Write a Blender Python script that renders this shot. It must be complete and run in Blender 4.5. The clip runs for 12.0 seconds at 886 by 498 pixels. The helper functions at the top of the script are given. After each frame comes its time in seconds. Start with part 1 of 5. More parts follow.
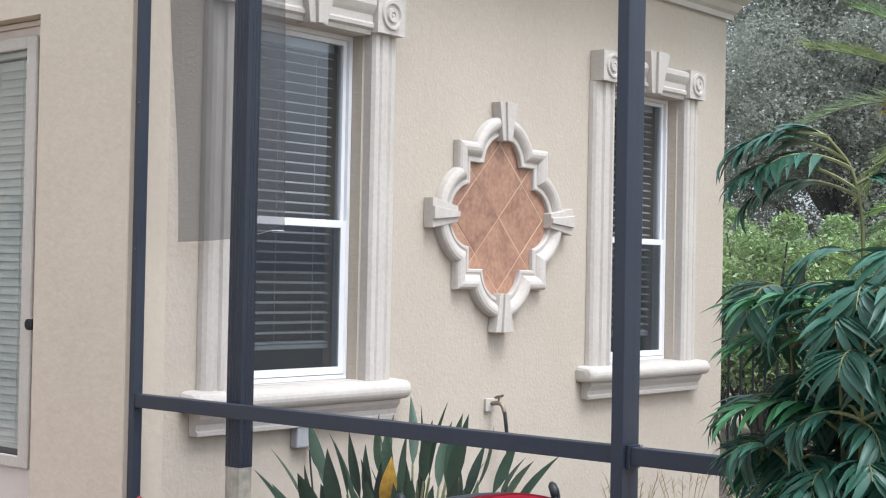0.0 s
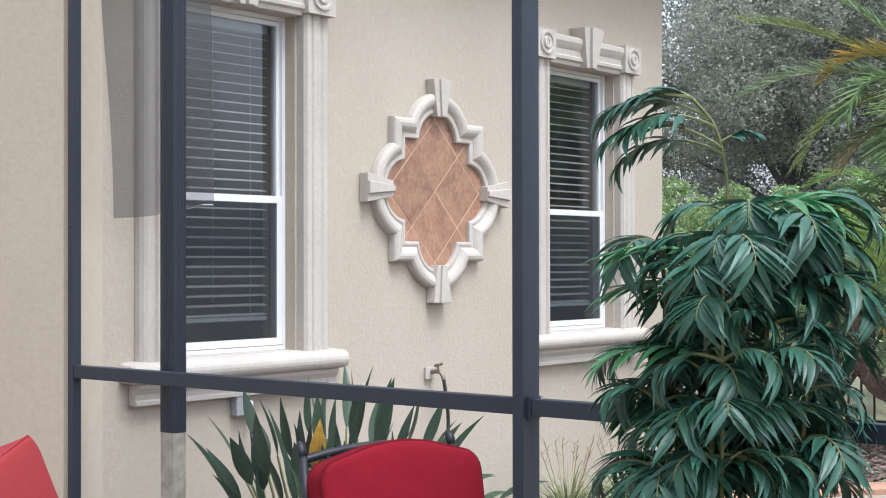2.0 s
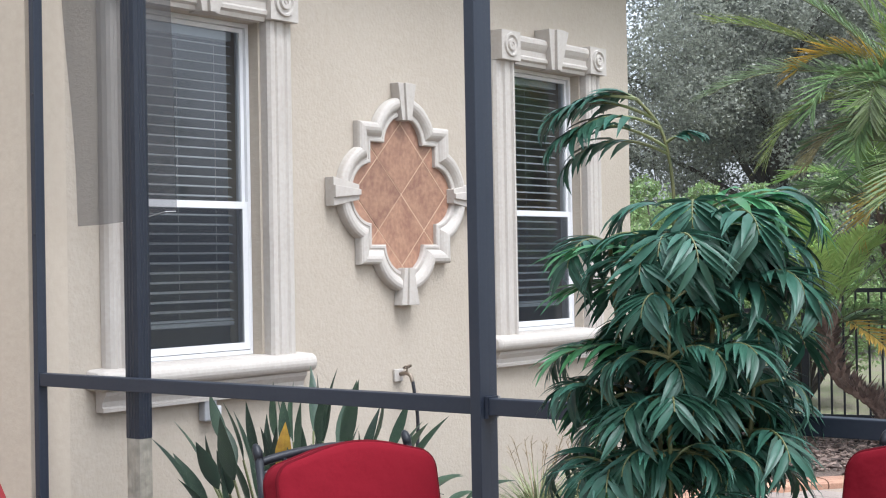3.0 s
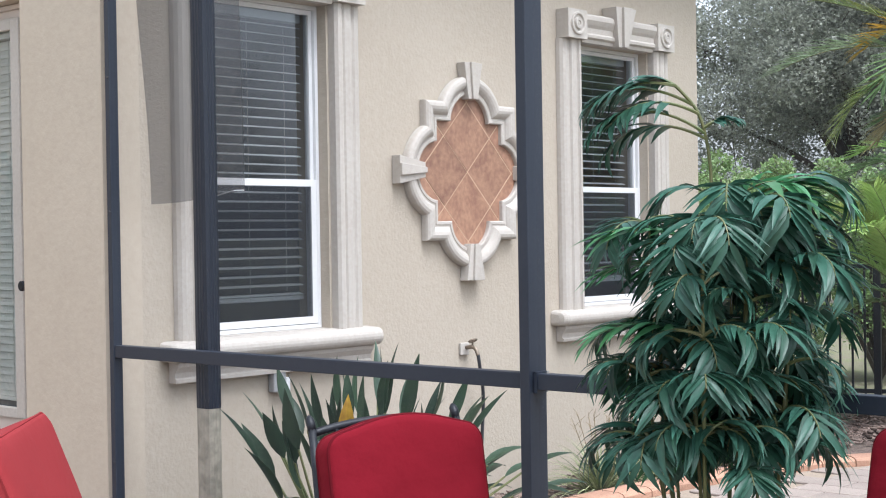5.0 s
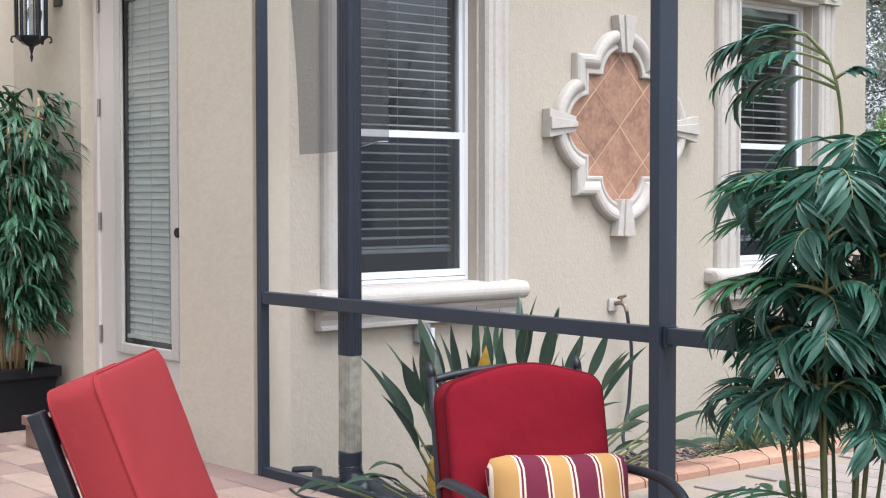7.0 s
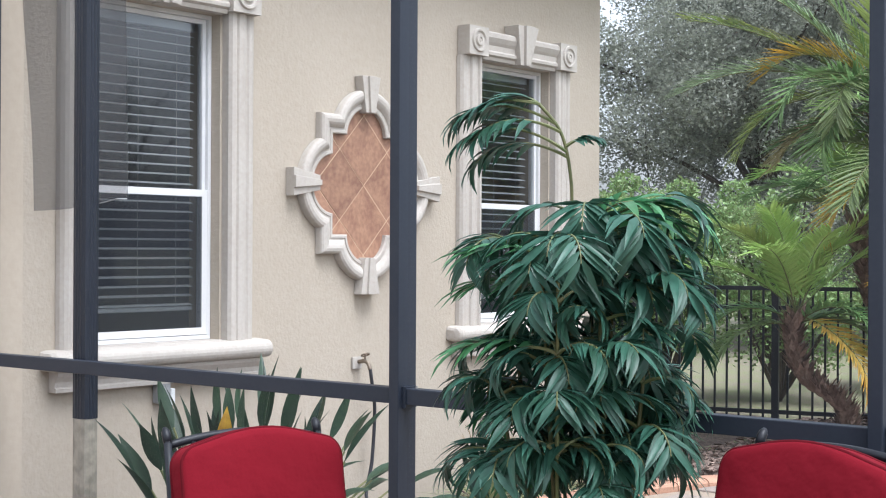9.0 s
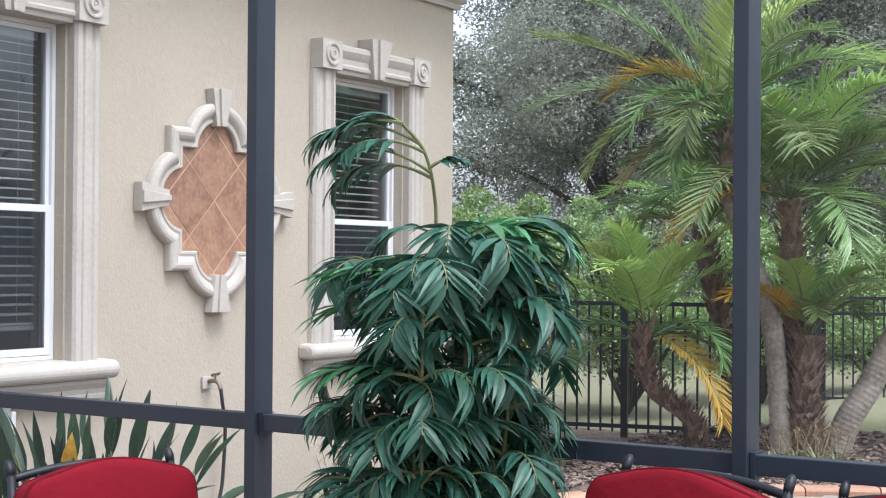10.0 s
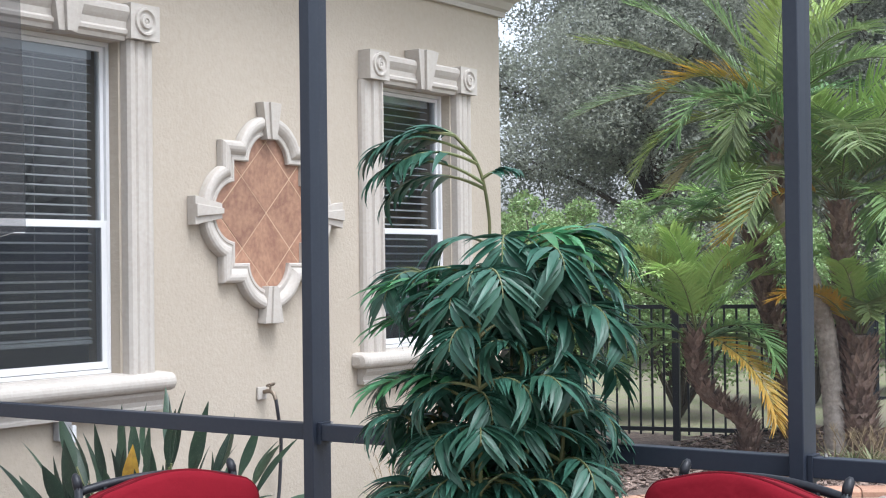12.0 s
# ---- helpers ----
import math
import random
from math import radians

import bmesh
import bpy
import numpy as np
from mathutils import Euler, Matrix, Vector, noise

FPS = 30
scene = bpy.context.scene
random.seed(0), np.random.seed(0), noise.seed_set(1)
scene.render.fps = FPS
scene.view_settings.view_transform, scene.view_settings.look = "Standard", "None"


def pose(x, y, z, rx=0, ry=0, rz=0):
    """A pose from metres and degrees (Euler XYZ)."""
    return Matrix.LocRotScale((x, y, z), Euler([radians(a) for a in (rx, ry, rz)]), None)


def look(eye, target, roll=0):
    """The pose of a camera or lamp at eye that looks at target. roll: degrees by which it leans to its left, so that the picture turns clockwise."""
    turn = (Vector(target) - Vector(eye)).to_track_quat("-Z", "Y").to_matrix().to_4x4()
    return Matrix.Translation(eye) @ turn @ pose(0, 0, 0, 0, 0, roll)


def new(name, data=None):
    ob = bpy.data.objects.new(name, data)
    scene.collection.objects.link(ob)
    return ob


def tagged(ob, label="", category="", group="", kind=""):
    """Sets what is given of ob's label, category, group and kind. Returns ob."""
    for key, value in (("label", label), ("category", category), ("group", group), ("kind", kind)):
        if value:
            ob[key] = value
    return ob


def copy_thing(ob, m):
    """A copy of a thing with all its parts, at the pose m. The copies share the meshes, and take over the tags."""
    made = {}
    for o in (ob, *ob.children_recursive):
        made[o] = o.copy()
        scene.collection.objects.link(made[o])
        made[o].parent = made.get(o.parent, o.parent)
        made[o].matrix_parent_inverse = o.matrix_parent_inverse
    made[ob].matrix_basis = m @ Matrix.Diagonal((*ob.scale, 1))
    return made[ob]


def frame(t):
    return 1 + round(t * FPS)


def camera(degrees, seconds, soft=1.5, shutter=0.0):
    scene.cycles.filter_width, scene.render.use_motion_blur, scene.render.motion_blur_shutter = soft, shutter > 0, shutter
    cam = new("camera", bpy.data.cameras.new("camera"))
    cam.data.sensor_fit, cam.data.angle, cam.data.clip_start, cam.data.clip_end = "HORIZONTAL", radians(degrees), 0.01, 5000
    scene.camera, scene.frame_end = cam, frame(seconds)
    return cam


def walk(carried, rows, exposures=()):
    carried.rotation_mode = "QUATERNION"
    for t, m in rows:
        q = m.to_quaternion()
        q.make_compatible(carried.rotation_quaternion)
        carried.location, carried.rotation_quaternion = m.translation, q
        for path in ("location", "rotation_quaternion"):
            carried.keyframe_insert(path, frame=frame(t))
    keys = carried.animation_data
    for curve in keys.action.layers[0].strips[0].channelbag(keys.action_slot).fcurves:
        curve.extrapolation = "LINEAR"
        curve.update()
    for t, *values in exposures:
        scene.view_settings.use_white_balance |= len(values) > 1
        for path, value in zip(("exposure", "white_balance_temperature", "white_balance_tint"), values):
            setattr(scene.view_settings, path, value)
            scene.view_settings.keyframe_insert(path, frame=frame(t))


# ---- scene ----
cam = camera(34.4, 12.0, soft=1.1)
PATH = [
    (0, (5.134, -3.982, 1.453), (3.851, -2.448, 1.49), 1.1),
    (0.5, (5.19, -4.027, 1.404), (3.866, -2.53, 1.323), 0.9),
    (1, (5.217, -3.996, 1.41), (3.901, -2.49, 1.37), 0.3),
    (1.5, (5.301, -4.022, 1.41), (4.013, -2.492, 1.412), 0.1),
    (2, (5.488, -4.009, 1.382), (4.226, -2.458, 1.398), -0.1),
    (2.5, (5.582, -4.005, 1.391), (4.341, -2.437, 1.409), -0.5),
    (2.7, (5.567, -3.998, 1.381), (4.33, -2.426, 1.401), -0.8),
    (4.3, (5.837, -4.021, 1.402), (4.554, -2.487, 1.395), -1.3),
    (4.5, (5.813, -4.051, 1.419), (4.522, -2.524, 1.406), -1.1),
    (5, (5.796, -4.057, 1.408), (4.463, -2.567, 1.389), -0.9),
    (5.5, (5.798, -4.032, 1.409), (4.414, -2.589, 1.369), -0.4),
    (6, (5.862, -3.98, 1.391), (4.417, -2.598, 1.326), 0.0),
    (6.5, (5.911, -3.949, 1.376), (4.415, -2.624, 1.296), 0.1),
    (6.7, (5.911, -3.937, 1.375), (4.401, -2.627, 1.296), -0.0),
    (8.3, (6.004, -3.948, 1.436), (4.598, -2.526, 1.427), -0.4),
    (8.5, (5.984, -3.93, 1.428), (4.618, -2.469, 1.423), -0.2),
    (9, (5.941, -3.921, 1.405), (4.685, -2.364, 1.406), 0.3),
    (9.5, (5.872, -3.854, 1.435), (4.721, -2.218, 1.446), 0.6),
    (10, (5.835, -3.857, 1.44), (4.753, -2.175, 1.458), 0.4),
    (10.5, (5.813, -3.889, 1.446), (4.744, -2.199, 1.468), -0.1),
    (11, (5.834, -3.906, 1.455), (4.743, -2.23, 1.479), -0.6),
    (11.5, (5.844, -3.908, 1.457), (4.723, -2.253, 1.482), -0.8),
    (12, (5.845, -3.914, 1.453), (4.709, -2.268, 1.479), -0.7),
]
walk(cam, [(t, look(eye, target, roll)) for t, eye, target, roll in PATH], exposures=[(0.0, 0.77, 5800, 10), (12.0, 0.77, 5800, 10)])

# ---------------------------------------------------------------- light
SUN_ELEV, SUN_TURN = 64.0, 98.0
world = bpy.data.worlds.new("sky")
scene.world = world
world.use_nodes = True
wn = world.node_tree.nodes
sky = wn.new("ShaderNodeTexSky")
sky.sky_type, sky.sun_disc = "NISHITA", False
sky.sun_elevation, sky.sun_rotation = radians(SUN_ELEV), radians(SUN_TURN)
sky.dust_density, sky.ozone_density = 4.0, 1.0
wash = wn.new("ShaderNodeHueSaturation")
wash.inputs["Saturation"].default_value, wash.inputs["Value"].default_value = 0.25, 1.6
world.node_tree.links.new(sky.outputs[0], wash.inputs["Color"])
world.node_tree.links.new(wash.outputs[0], wn["Background"].inputs["Color"])
wn["Background"].inputs["Strength"].default_value = 0.15

sun_data = bpy.data.lights.new("sun", "SUN")
sun_data.energy, sun_data.angle, sun_data.color = 1.4, radians(25), (1.0, 0.97, 0.94)
sun = new("sun", sun_data)
sun_from = Vector((math.sin(radians(SUN_TURN)) * math.cos(radians(SUN_ELEV)), math.cos(radians(SUN_TURN)) * math.cos(radians(SUN_ELEV)), math.sin(radians(SUN_ELEV))))
sun.matrix_world = look(sun_from * 50, (0, 0, 0))


# ---------------------------------------------------------------- materials
def material(name, colour, rough=0.7, metal=0.0, other=None, scale=6.0, mix=0.5, fine=40.0, bump=0.0, bump_scale=80.0, vary=0.0, island=0.0, spec=0.5, thin=0.0, hue=0.0, depth=0.01):
    """A surface with colour varied at two scales, relief, and a change from piece to piece."""
    m = bpy.data.materials.new(name)
    m.use_nodes = True
    n, link = m.node_tree.nodes, m.node_tree.links.new
    b = n["Principled BSDF"]
    b.inputs["Roughness"].default_value, b.inputs["Metallic"].default_value = rough, metal
    b.inputs["Specular IOR Level"].default_value = spec
    where = n.new("ShaderNodeTexCoord").outputs["Object"]
    large, small = n.new("ShaderNodeTexNoise"), n.new("ShaderNodeTexNoise")
    for tex, s in ((large, scale), (small, fine)):
        tex.inputs["Scale"].default_value, tex.inputs["Detail"].default_value = s, 5
        link(where, tex.inputs["Vector"])
    blend = n.new("ShaderNodeMix")
    blend.data_type = "RGBA"
    other = other or tuple(c * 0.75 for c in colour)
    blend.inputs[6].default_value, blend.inputs[7].default_value = (*colour, 1), (*other, 1)
    both = n.new("ShaderNodeMath")
    both.operation = "ADD"
    link(large.outputs["Fac"], both.inputs[0])
    link(small.outputs["Fac"], both.inputs[1])
    span = n.new("ShaderNodeMapRange")
    span.inputs[1].default_value, span.inputs[2].default_value = 0.75, 1.25
    span.inputs[3].default_value, span.inputs[4].default_value = 0.0, mix
    link(both.outputs[0], span.inputs[0])
    link(span.outputs[0], blend.inputs[0])
    colour_out = blend.outputs[2]
    if vary or island:
        hs = n.new("ShaderNodeHueSaturation")
        link(colour_out, hs.inputs["Color"])
        source = n.new("ShaderNodeNewGeometry").outputs["Random Per Island"] if island else n.new("ShaderNodeObjectInfo").outputs["Random"]
        amount = island or vary
        for out, mid, half in (("Value", 1.0, amount), ("Hue", 0.5, hue)):
            mr = n.new("ShaderNodeMapRange")
            mr.inputs[3].default_value, mr.inputs[4].default_value = mid - half, mid + half
            link(source, mr.inputs[0])
            link(mr.outputs[0], hs.inputs[out])
        colour_out = hs.outputs[0]
    link(colour_out, b.inputs["Base Color"])
    if bump:
        rel, bm_node = n.new("ShaderNodeTexNoise"), n.new("ShaderNodeBump")
        rel.inputs["Scale"].default_value, rel.inputs["Detail"].default_value = bump_scale, 4
        link(where, rel.inputs["Vector"])
        bm_node.inputs["Strength"].default_value, bm_node.inputs["Distance"].default_value = min(bump, 1.0), depth
        link(rel.outputs["Fac"], bm_node.inputs["Height"])
        link(bm_node.outputs[0], b.inputs["Normal"])
    if thin:
        tr, mixer = n.new("ShaderNodeBsdfTranslucent"), n.new("ShaderNodeMixShader")
        link(colour_out, tr.inputs["Color"])
        mixer.inputs[0].default_value = thin
        link(b.outputs[0], mixer.inputs[1])
        link(tr.outputs[0], mixer.inputs[2])
        link(mixer.outputs[0], n["Material Output"].inputs["Surface"])
    return m


def sheer(name, colour, cover, rough=0.8):
    """A mesh cloth of which the given share is thread, the rest open."""
    m = material(name, colour, rough)
    n, link = m.node_tree.nodes, m.node_tree.links.new
    clear, mixer = n.new("ShaderNodeBsdfTransparent"), n.new("ShaderNodeMixShader")
    mixer.inputs[0].default_value = cover
    link(clear.outputs[0], mixer.inputs[1])
    link(n["Principled BSDF"].outputs[0], mixer.inputs[2])
    link(mixer.outputs[0], n["Material Output"].inputs["Surface"])
    return m


def pane_glass(name, tint, gloss=1.0):
    m = bpy.data.materials.new(name)
    m.use_nodes = True
    n, link = m.node_tree.nodes, m.node_tree.links.new
    clear, shine, mixer, fres = (n.new("ShaderNode" + k) for k in ("BsdfTransparent", "BsdfGlossy", "MixShader", "Fresnel"))
    clear.inputs["Color"].default_value = (*tint, 1)
    shine.inputs["Roughness"].default_value = 0.015
    shine.inputs["Color"].default_value = (gloss, gloss, gloss, 1)
    fres.inputs["IOR"].default_value = 1.75
    wave, bmp = n.new("ShaderNodeTexNoise"), n.new("ShaderNodeBump")
    wave.inputs["Scale"].default_value = 1.6
    bmp.inputs["Strength"].default_value, bmp.inputs["Distance"].default_value = 0.06, 0.02
    link(n.new("ShaderNodeTexCoord").outputs["Object"], wave.inputs["Vector"])
    link(wave.outputs["Fac"], bmp.inputs["Height"])
    link(bmp.outputs[0], shine.inputs["Normal"])
    link(fres.outputs[0], mixer.inputs[0])
    link(clear.outputs[0], mixer.inputs[1])
    link(shine.outputs[0], mixer.inputs[2])
    link(mixer.outputs[0], n["Material Output"].inputs["Surface"])
    return m


STUCCO = material("stucco_beige", (0.399, 0.347, 0.277), 0.9, other=(0.353, 0.303, 0.237), scale=1.1, fine=26, mix=0.8, bump=0.9, bump_scale=48, depth=0.0045)
STUCCO_FINE = material("stucco_fine", (0.437, 0.374, 0.294), 0.9, other=(0.391, 0.331, 0.256), scale=0.9, fine=25, mix=0.8, bump=0.14, bump_scale=40)
TRIM = material("cast_trim", (0.437, 0.402, 0.355), 0.75, other=(0.369, 0.331, 0.286), scale=2.2, fine=50, mix=0.85, bump=0.12, bump_scale=120)
WHITE = material("white_vinyl", (0.624, 0.624, 0.624), 0.4, other=(0.56, 0.56, 0.552), scale=3, mix=0.4)
DOOR_PAINT = material("door_paint", (0.528, 0.464, 0.416), 0.5, other=(0.488, 0.424, 0.376), scale=2, mix=0.5)
SLAT = material("blind_slat", (0.48, 0.48, 0.472), 0.5, other=(0.4, 0.4, 0.384), scale=2, mix=0.4, vary=0.06)
DOOR_SLAT = material("door_blind_slat", (0.64, 0.64, 0.608), 0.6, other=(0.592, 0.592, 0.56), scale=2, mix=0.4, vary=0.04)
BRONZE = material("bronze_aluminium", (0.0144, 0.0192, 0.0304), 0.48, other=(0.0208, 0.0256, 0.0368), scale=4, fine=70, mix=0.7, spec=0.4)
SPOUT_DARK = material("downspout_dark", (0.0064, 0.0096, 0.0176), 0.42, other=(0.0112, 0.0144, 0.0224), scale=4, mix=0.6, spec=0.35)
SPOUT_WORN = material("downspout_worn", (0.336, 0.304, 0.24), 0.6, other=(0.16, 0.144, 0.112), scale=5, fine=25, mix=0.9)
RUBBER = material("black_pipe", (0.012, 0.013, 0.017), 0.5, other=(0.03, 0.03, 0.035), scale=9, mix=0.6)
BLACK_METAL = material("black_iron", (0.012, 0.013, 0.016), 0.4, other=(0.025, 0.026, 0.03), scale=12, mix=0.6, bump=0.1, bump_scale=200, spec=0.25)
RED = material("red_cushion", (0.16, 0.0072, 0.0144), 0.9, other=(0.124, 0.0056, 0.0112), scale=7, fine=300, mix=0.7, bump=0.8, bump_scale=5, depth=0.03, spec=0.08)
PAVER_WARM = material("warm_paver", (0.25, 0.165, 0.13), 0.85, other=(0.19, 0.135, 0.11), scale=4, fine=60, mix=0.9, bump=0.3, bump_scale=90, vary=0.26, hue=0.012)
RED_PIPING = material("red_piping", (0.088, 0.0048, 0.0088), 0.9, other=(0.072, 0.004, 0.0072), scale=20, mix=0.5, spec=0.08)
# Same red cloth as RED, with the daylight on it put into a paler colour.
CORAL = material("lit_red_cushion", (0.216, 0.0256, 0.028), 0.85, other=(0.192, 0.0216, 0.024), scale=4, fine=300, mix=0.7, bump=0.6, bump_scale=5, depth=0.02, spec=0.1)
TILE = material("terracotta_tile", (0.336, 0.188, 0.116), 0.55, other=(0.216, 0.108, 0.068), scale=9, fine=35, mix=1.0, bump=0.15, bump_scale=50, vary=0.14)
GROUT = material("tile_grout", (0.56, 0.4, 0.264), 0.9, scale=20)
PAVER = material("cream_paver", (0.296, 0.248, 0.212), 0.85, other=(0.232, 0.188, 0.16), scale=5, fine=60, mix=0.8, bump=0.3, bump_scale=90, vary=0.10)
SAND = material("joint_sand", (0.30, 0.24, 0.18), 0.95, scale=20)
COPING = material("coping_brick", (0.4, 0.232, 0.152), 0.85, other=(0.304, 0.16, 0.104), scale=7, fine=60, mix=0.8, bump=0.3, bump_scale=90, vary=0.14)
STEP_BRICK = material("step_brick", (0.2, 0.12, 0.088), 0.85, other=(0.128, 0.08, 0.06), scale=7, fine=60, mix=0.8, bump=0.3, bump_scale=90, vary=0.14)
MULCH = material("mulch", (0.06, 0.0416, 0.0336), 0.95, other=(0.16, 0.12, 0.096), scale=18, fine=90, mix=0.9, bump=1.0, bump_scale=45)
CHIP = material("bark_chip", (0.22, 0.16, 0.13), 0.9, other=(0.10, 0.07, 0.055), scale=30, mix=0.8, island=0.6)
LAWN = material("lawn", (0.17, 0.19, 0.085), 0.95, other=(0.20, 0.165, 0.125), scale=1.6, fine=14, mix=1.0, bump=1.0, bump_scale=60)
GLASS = pane_glass("window_glass", (0.80, 0.87, 0.92))
GLASS_DOOR = pane_glass("door_glass", (0.93, 0.95, 0.94), 0.8)
MESH_FINE = sheer("insect_mesh", (0.010, 0.014, 0.022), 0.36)
MESH_CAGE = sheer("cage_mesh", (0.11, 0.115, 0.13), 0.07)
MESH_LOOSE = sheer("loose_mesh", (0.08, 0.0776, 0.0784), 0.56)
# Tone of the unseen room: its shade is put into the colour.
DARK_ROOM = material("unseen_room_dark", (0.15, 0.17, 0.20), 0.9, scale=2)
BRASS = material("dull_brass", (0.26, 0.21, 0.16), 0.5, metal=0.8, scale=30)
STEEL = material("hinge_steel", (0.30, 0.28, 0.25), 0.4, metal=0.8, scale=30)
GREY_BOX = material("grey_plastic", (0.28, 0.28, 0.28), 0.6, scale=10)
LAMP_GLASS = pane_glass("lamp_glass", (0.8, 0.82, 0.82))
POT_BLACK = material("black_planter", (0.008, 0.008, 0.0096), 0.45, other=(0.0144, 0.0144, 0.016), scale=6, mix=0.6, spec=0.2)
SOIL = material("soil", (0.04, 0.03, 0.022), 0.95, scale=20, bump=0.8)
PALM_LEAF = material("parlour_palm_leaf", (0.0384, 0.104, 0.068), 0.40, other=(0.024, 0.0736, 0.048), scale=5, mix=0.8, island=0.35, hue=0.015, thin=0.16, spec=0.36)
PALM_FRESH = material("parlour_palm_fresh", (0.088, 0.256, 0.104), 0.40, other=(0.06, 0.2, 0.08), scale=5, mix=0.8, island=0.3, hue=0.015, thin=0.28)
CANE = material("palm_cane", (0.115, 0.105, 0.035), 0.6, other=(0.06, 0.075, 0.022), scale=9, mix=0.9, vary=0.25)
STREL_LEAF = material("strelitzia_leaf", (0.0216, 0.0416, 0.0256), 0.35, other=(0.0368, 0.064, 0.0336), scale=4, mix=0.8, vary=0.35, thin=0.15, spec=0.35)
STREL_YELLOW = material("strelitzia_yellow", (0.50, 0.30, 0.03), 0.5, other=(0.30, 0.16, 0.02), scale=14, mix=0.9, thin=0.2)
STALK = material("leaf_stalk", (0.09, 0.12, 0.04), 0.6, other=(0.16, 0.14, 0.06), scale=6, mix=0.8)
DRY = material("dry_stalk", (0.30, 0.23, 0.13), 0.8, other=(0.20, 0.14, 0.08), scale=8, mix=0.8, island=0.3)
VARIEGATED = material("striped_grass", (0.16, 0.20, 0.07), 0.6, other=(0.36, 0.36, 0.22), scale=30, mix=0.9, island=0.45, thin=0.2)
BAMBOO_LEAF = material("bamboo_leaf", (0.044, 0.112, 0.056), 0.45, other=(0.0288, 0.08, 0.04), scale=8, mix=0.8, island=0.4, thin=0.2)
BAMBOO_CANE = material("bamboo_cane", (0.30, 0.20, 0.09), 0.5, other=(0.22, 0.14, 0.06), scale=8, mix=0.8)
DATE_LEAF = material("date_palm_leaf", (0.22, 0.32, 0.12), 0.38, other=(0.16, 0.25, 0.10), scale=3, mix=0.9, vary=0.3, hue=0.03, thin=0.28)
DATE_FRESH = material("date_palm_fresh", (0.38, 0.50, 0.15), 0.42, other=(0.29, 0.42, 0.12), scale=3, mix=0.9, vary=0.25, hue=0.02, thin=0.32)
DATE_TURNING = material("date_palm_turning", (0.40, 0.40, 0.10), 0.5, other=(0.22, 0.32, 0.10), scale=2, mix=1.0, vary=0.1, thin=0.28)
DATE_PALE = material("date_palm_pale", (0.34, 0.42, 0.27), 0.38, other=(0.24, 0.34, 0.18), scale=3, mix=0.9, thin=0.2)
DATE_DRY = material("date_palm_dry", (0.42, 0.34, 0.19), 0.7, other=(0.30, 0.27, 0.12), scale=3, mix=0.9, thin=0.3)
DATE_OLD = material("date_palm_old", (0.70, 0.40, 0.05), 0.55, other=(0.42, 0.38, 0.08), scale=2, mix=0.9, vary=0.15, hue=0.01, thin=0.25)
BARK_RING = material("ringed_bark", (0.38, 0.33, 0.28), 0.9, other=(0.18, 0.15, 0.12), scale=6, fine=30, mix=0.9, bump=0.8, bump_scale=25)
BARK_ROUGH = material("palm_boots", (0.17, 0.11, 0.085), 0.95, other=(0.30, 0.22, 0.17), scale=8, fine=40, mix=0.9, island=0.4)
OAK_LEAF = material("oak_leaf", (0.31, 0.325, 0.265), 0.5, other=(0.22, 0.235, 0.19), scale=0.6, mix=0.9, island=0.35, thin=0.5, spec=0.4)
OAK_BARK = material("oak_bark", (0.10, 0.085, 0.07), 0.95, other=(0.05, 0.04, 0.035), scale=4, mix=0.8, bump=0.6, bump_scale=14)
SHRUB_LEAF = material("shrub_leaf", (0.30, 0.40, 0.16), 0.45, other=(0.17, 0.25, 0.10), scale=1.5, mix=0.8, island=0.4, hue=0.02, thin=0.4)
FENCE = material("fence_paint", (0.016, 0.019, 0.026), 0.45, scale=5, mix=0.6)


def stripes_material():
    """Woven stripes of wine, gold and cream across the pillow's width."""
    m = material("striped_fabric", (0.4, 0.3, 0.1), 0.85, spec=0.2)
    n, link = m.node_tree.nodes, m.node_tree.links.new
    cut, ramp = n.new("ShaderNodeSeparateXYZ"), n.new("ShaderNodeValToRGB")
    scaled, wrap = n.new("ShaderNodeMath"), n.new("ShaderNodeMath")
    scaled.operation, scaled.inputs[1].default_value = "MULTIPLY_ADD", 1 / 0.168
    scaled.inputs[2].default_value = 10.80
    wrap.operation = "FRACT"
    link(n.new("ShaderNodeTexCoord").outputs["Object"], cut.inputs[0])
    link(cut.outputs["X"], scaled.inputs[0])
    link(scaled.outputs[0], wrap.inputs[0])
    link(wrap.outputs[0], ramp.inputs[0])
    wine, gold, cream = (0.105, 0.013, 0.028, 1), (0.33, 0.185, 0.062, 1), (0.50, 0.40, 0.31, 1)
    e = ramp.color_ramp
    e.interpolation = "CONSTANT"
    rows = ((0.0, wine), (0.34, cream), (0.38, wine), (0.42, cream), (0.46, gold), (0.82, cream), (0.86, wine), (0.90, cream), (0.94, wine))
    while len(e.elements) < len(rows):
        e.elements.new(0.5)
    for el, (at, c) in zip(e.elements, rows):
        el.position = at
    for el, (at, c) in zip(e.elements, rows):
        el.color = c
    link(ramp.outputs[0], n["Principled BSDF"].inputs["Base Color"])
    return m


STRIPES = stripes_material()


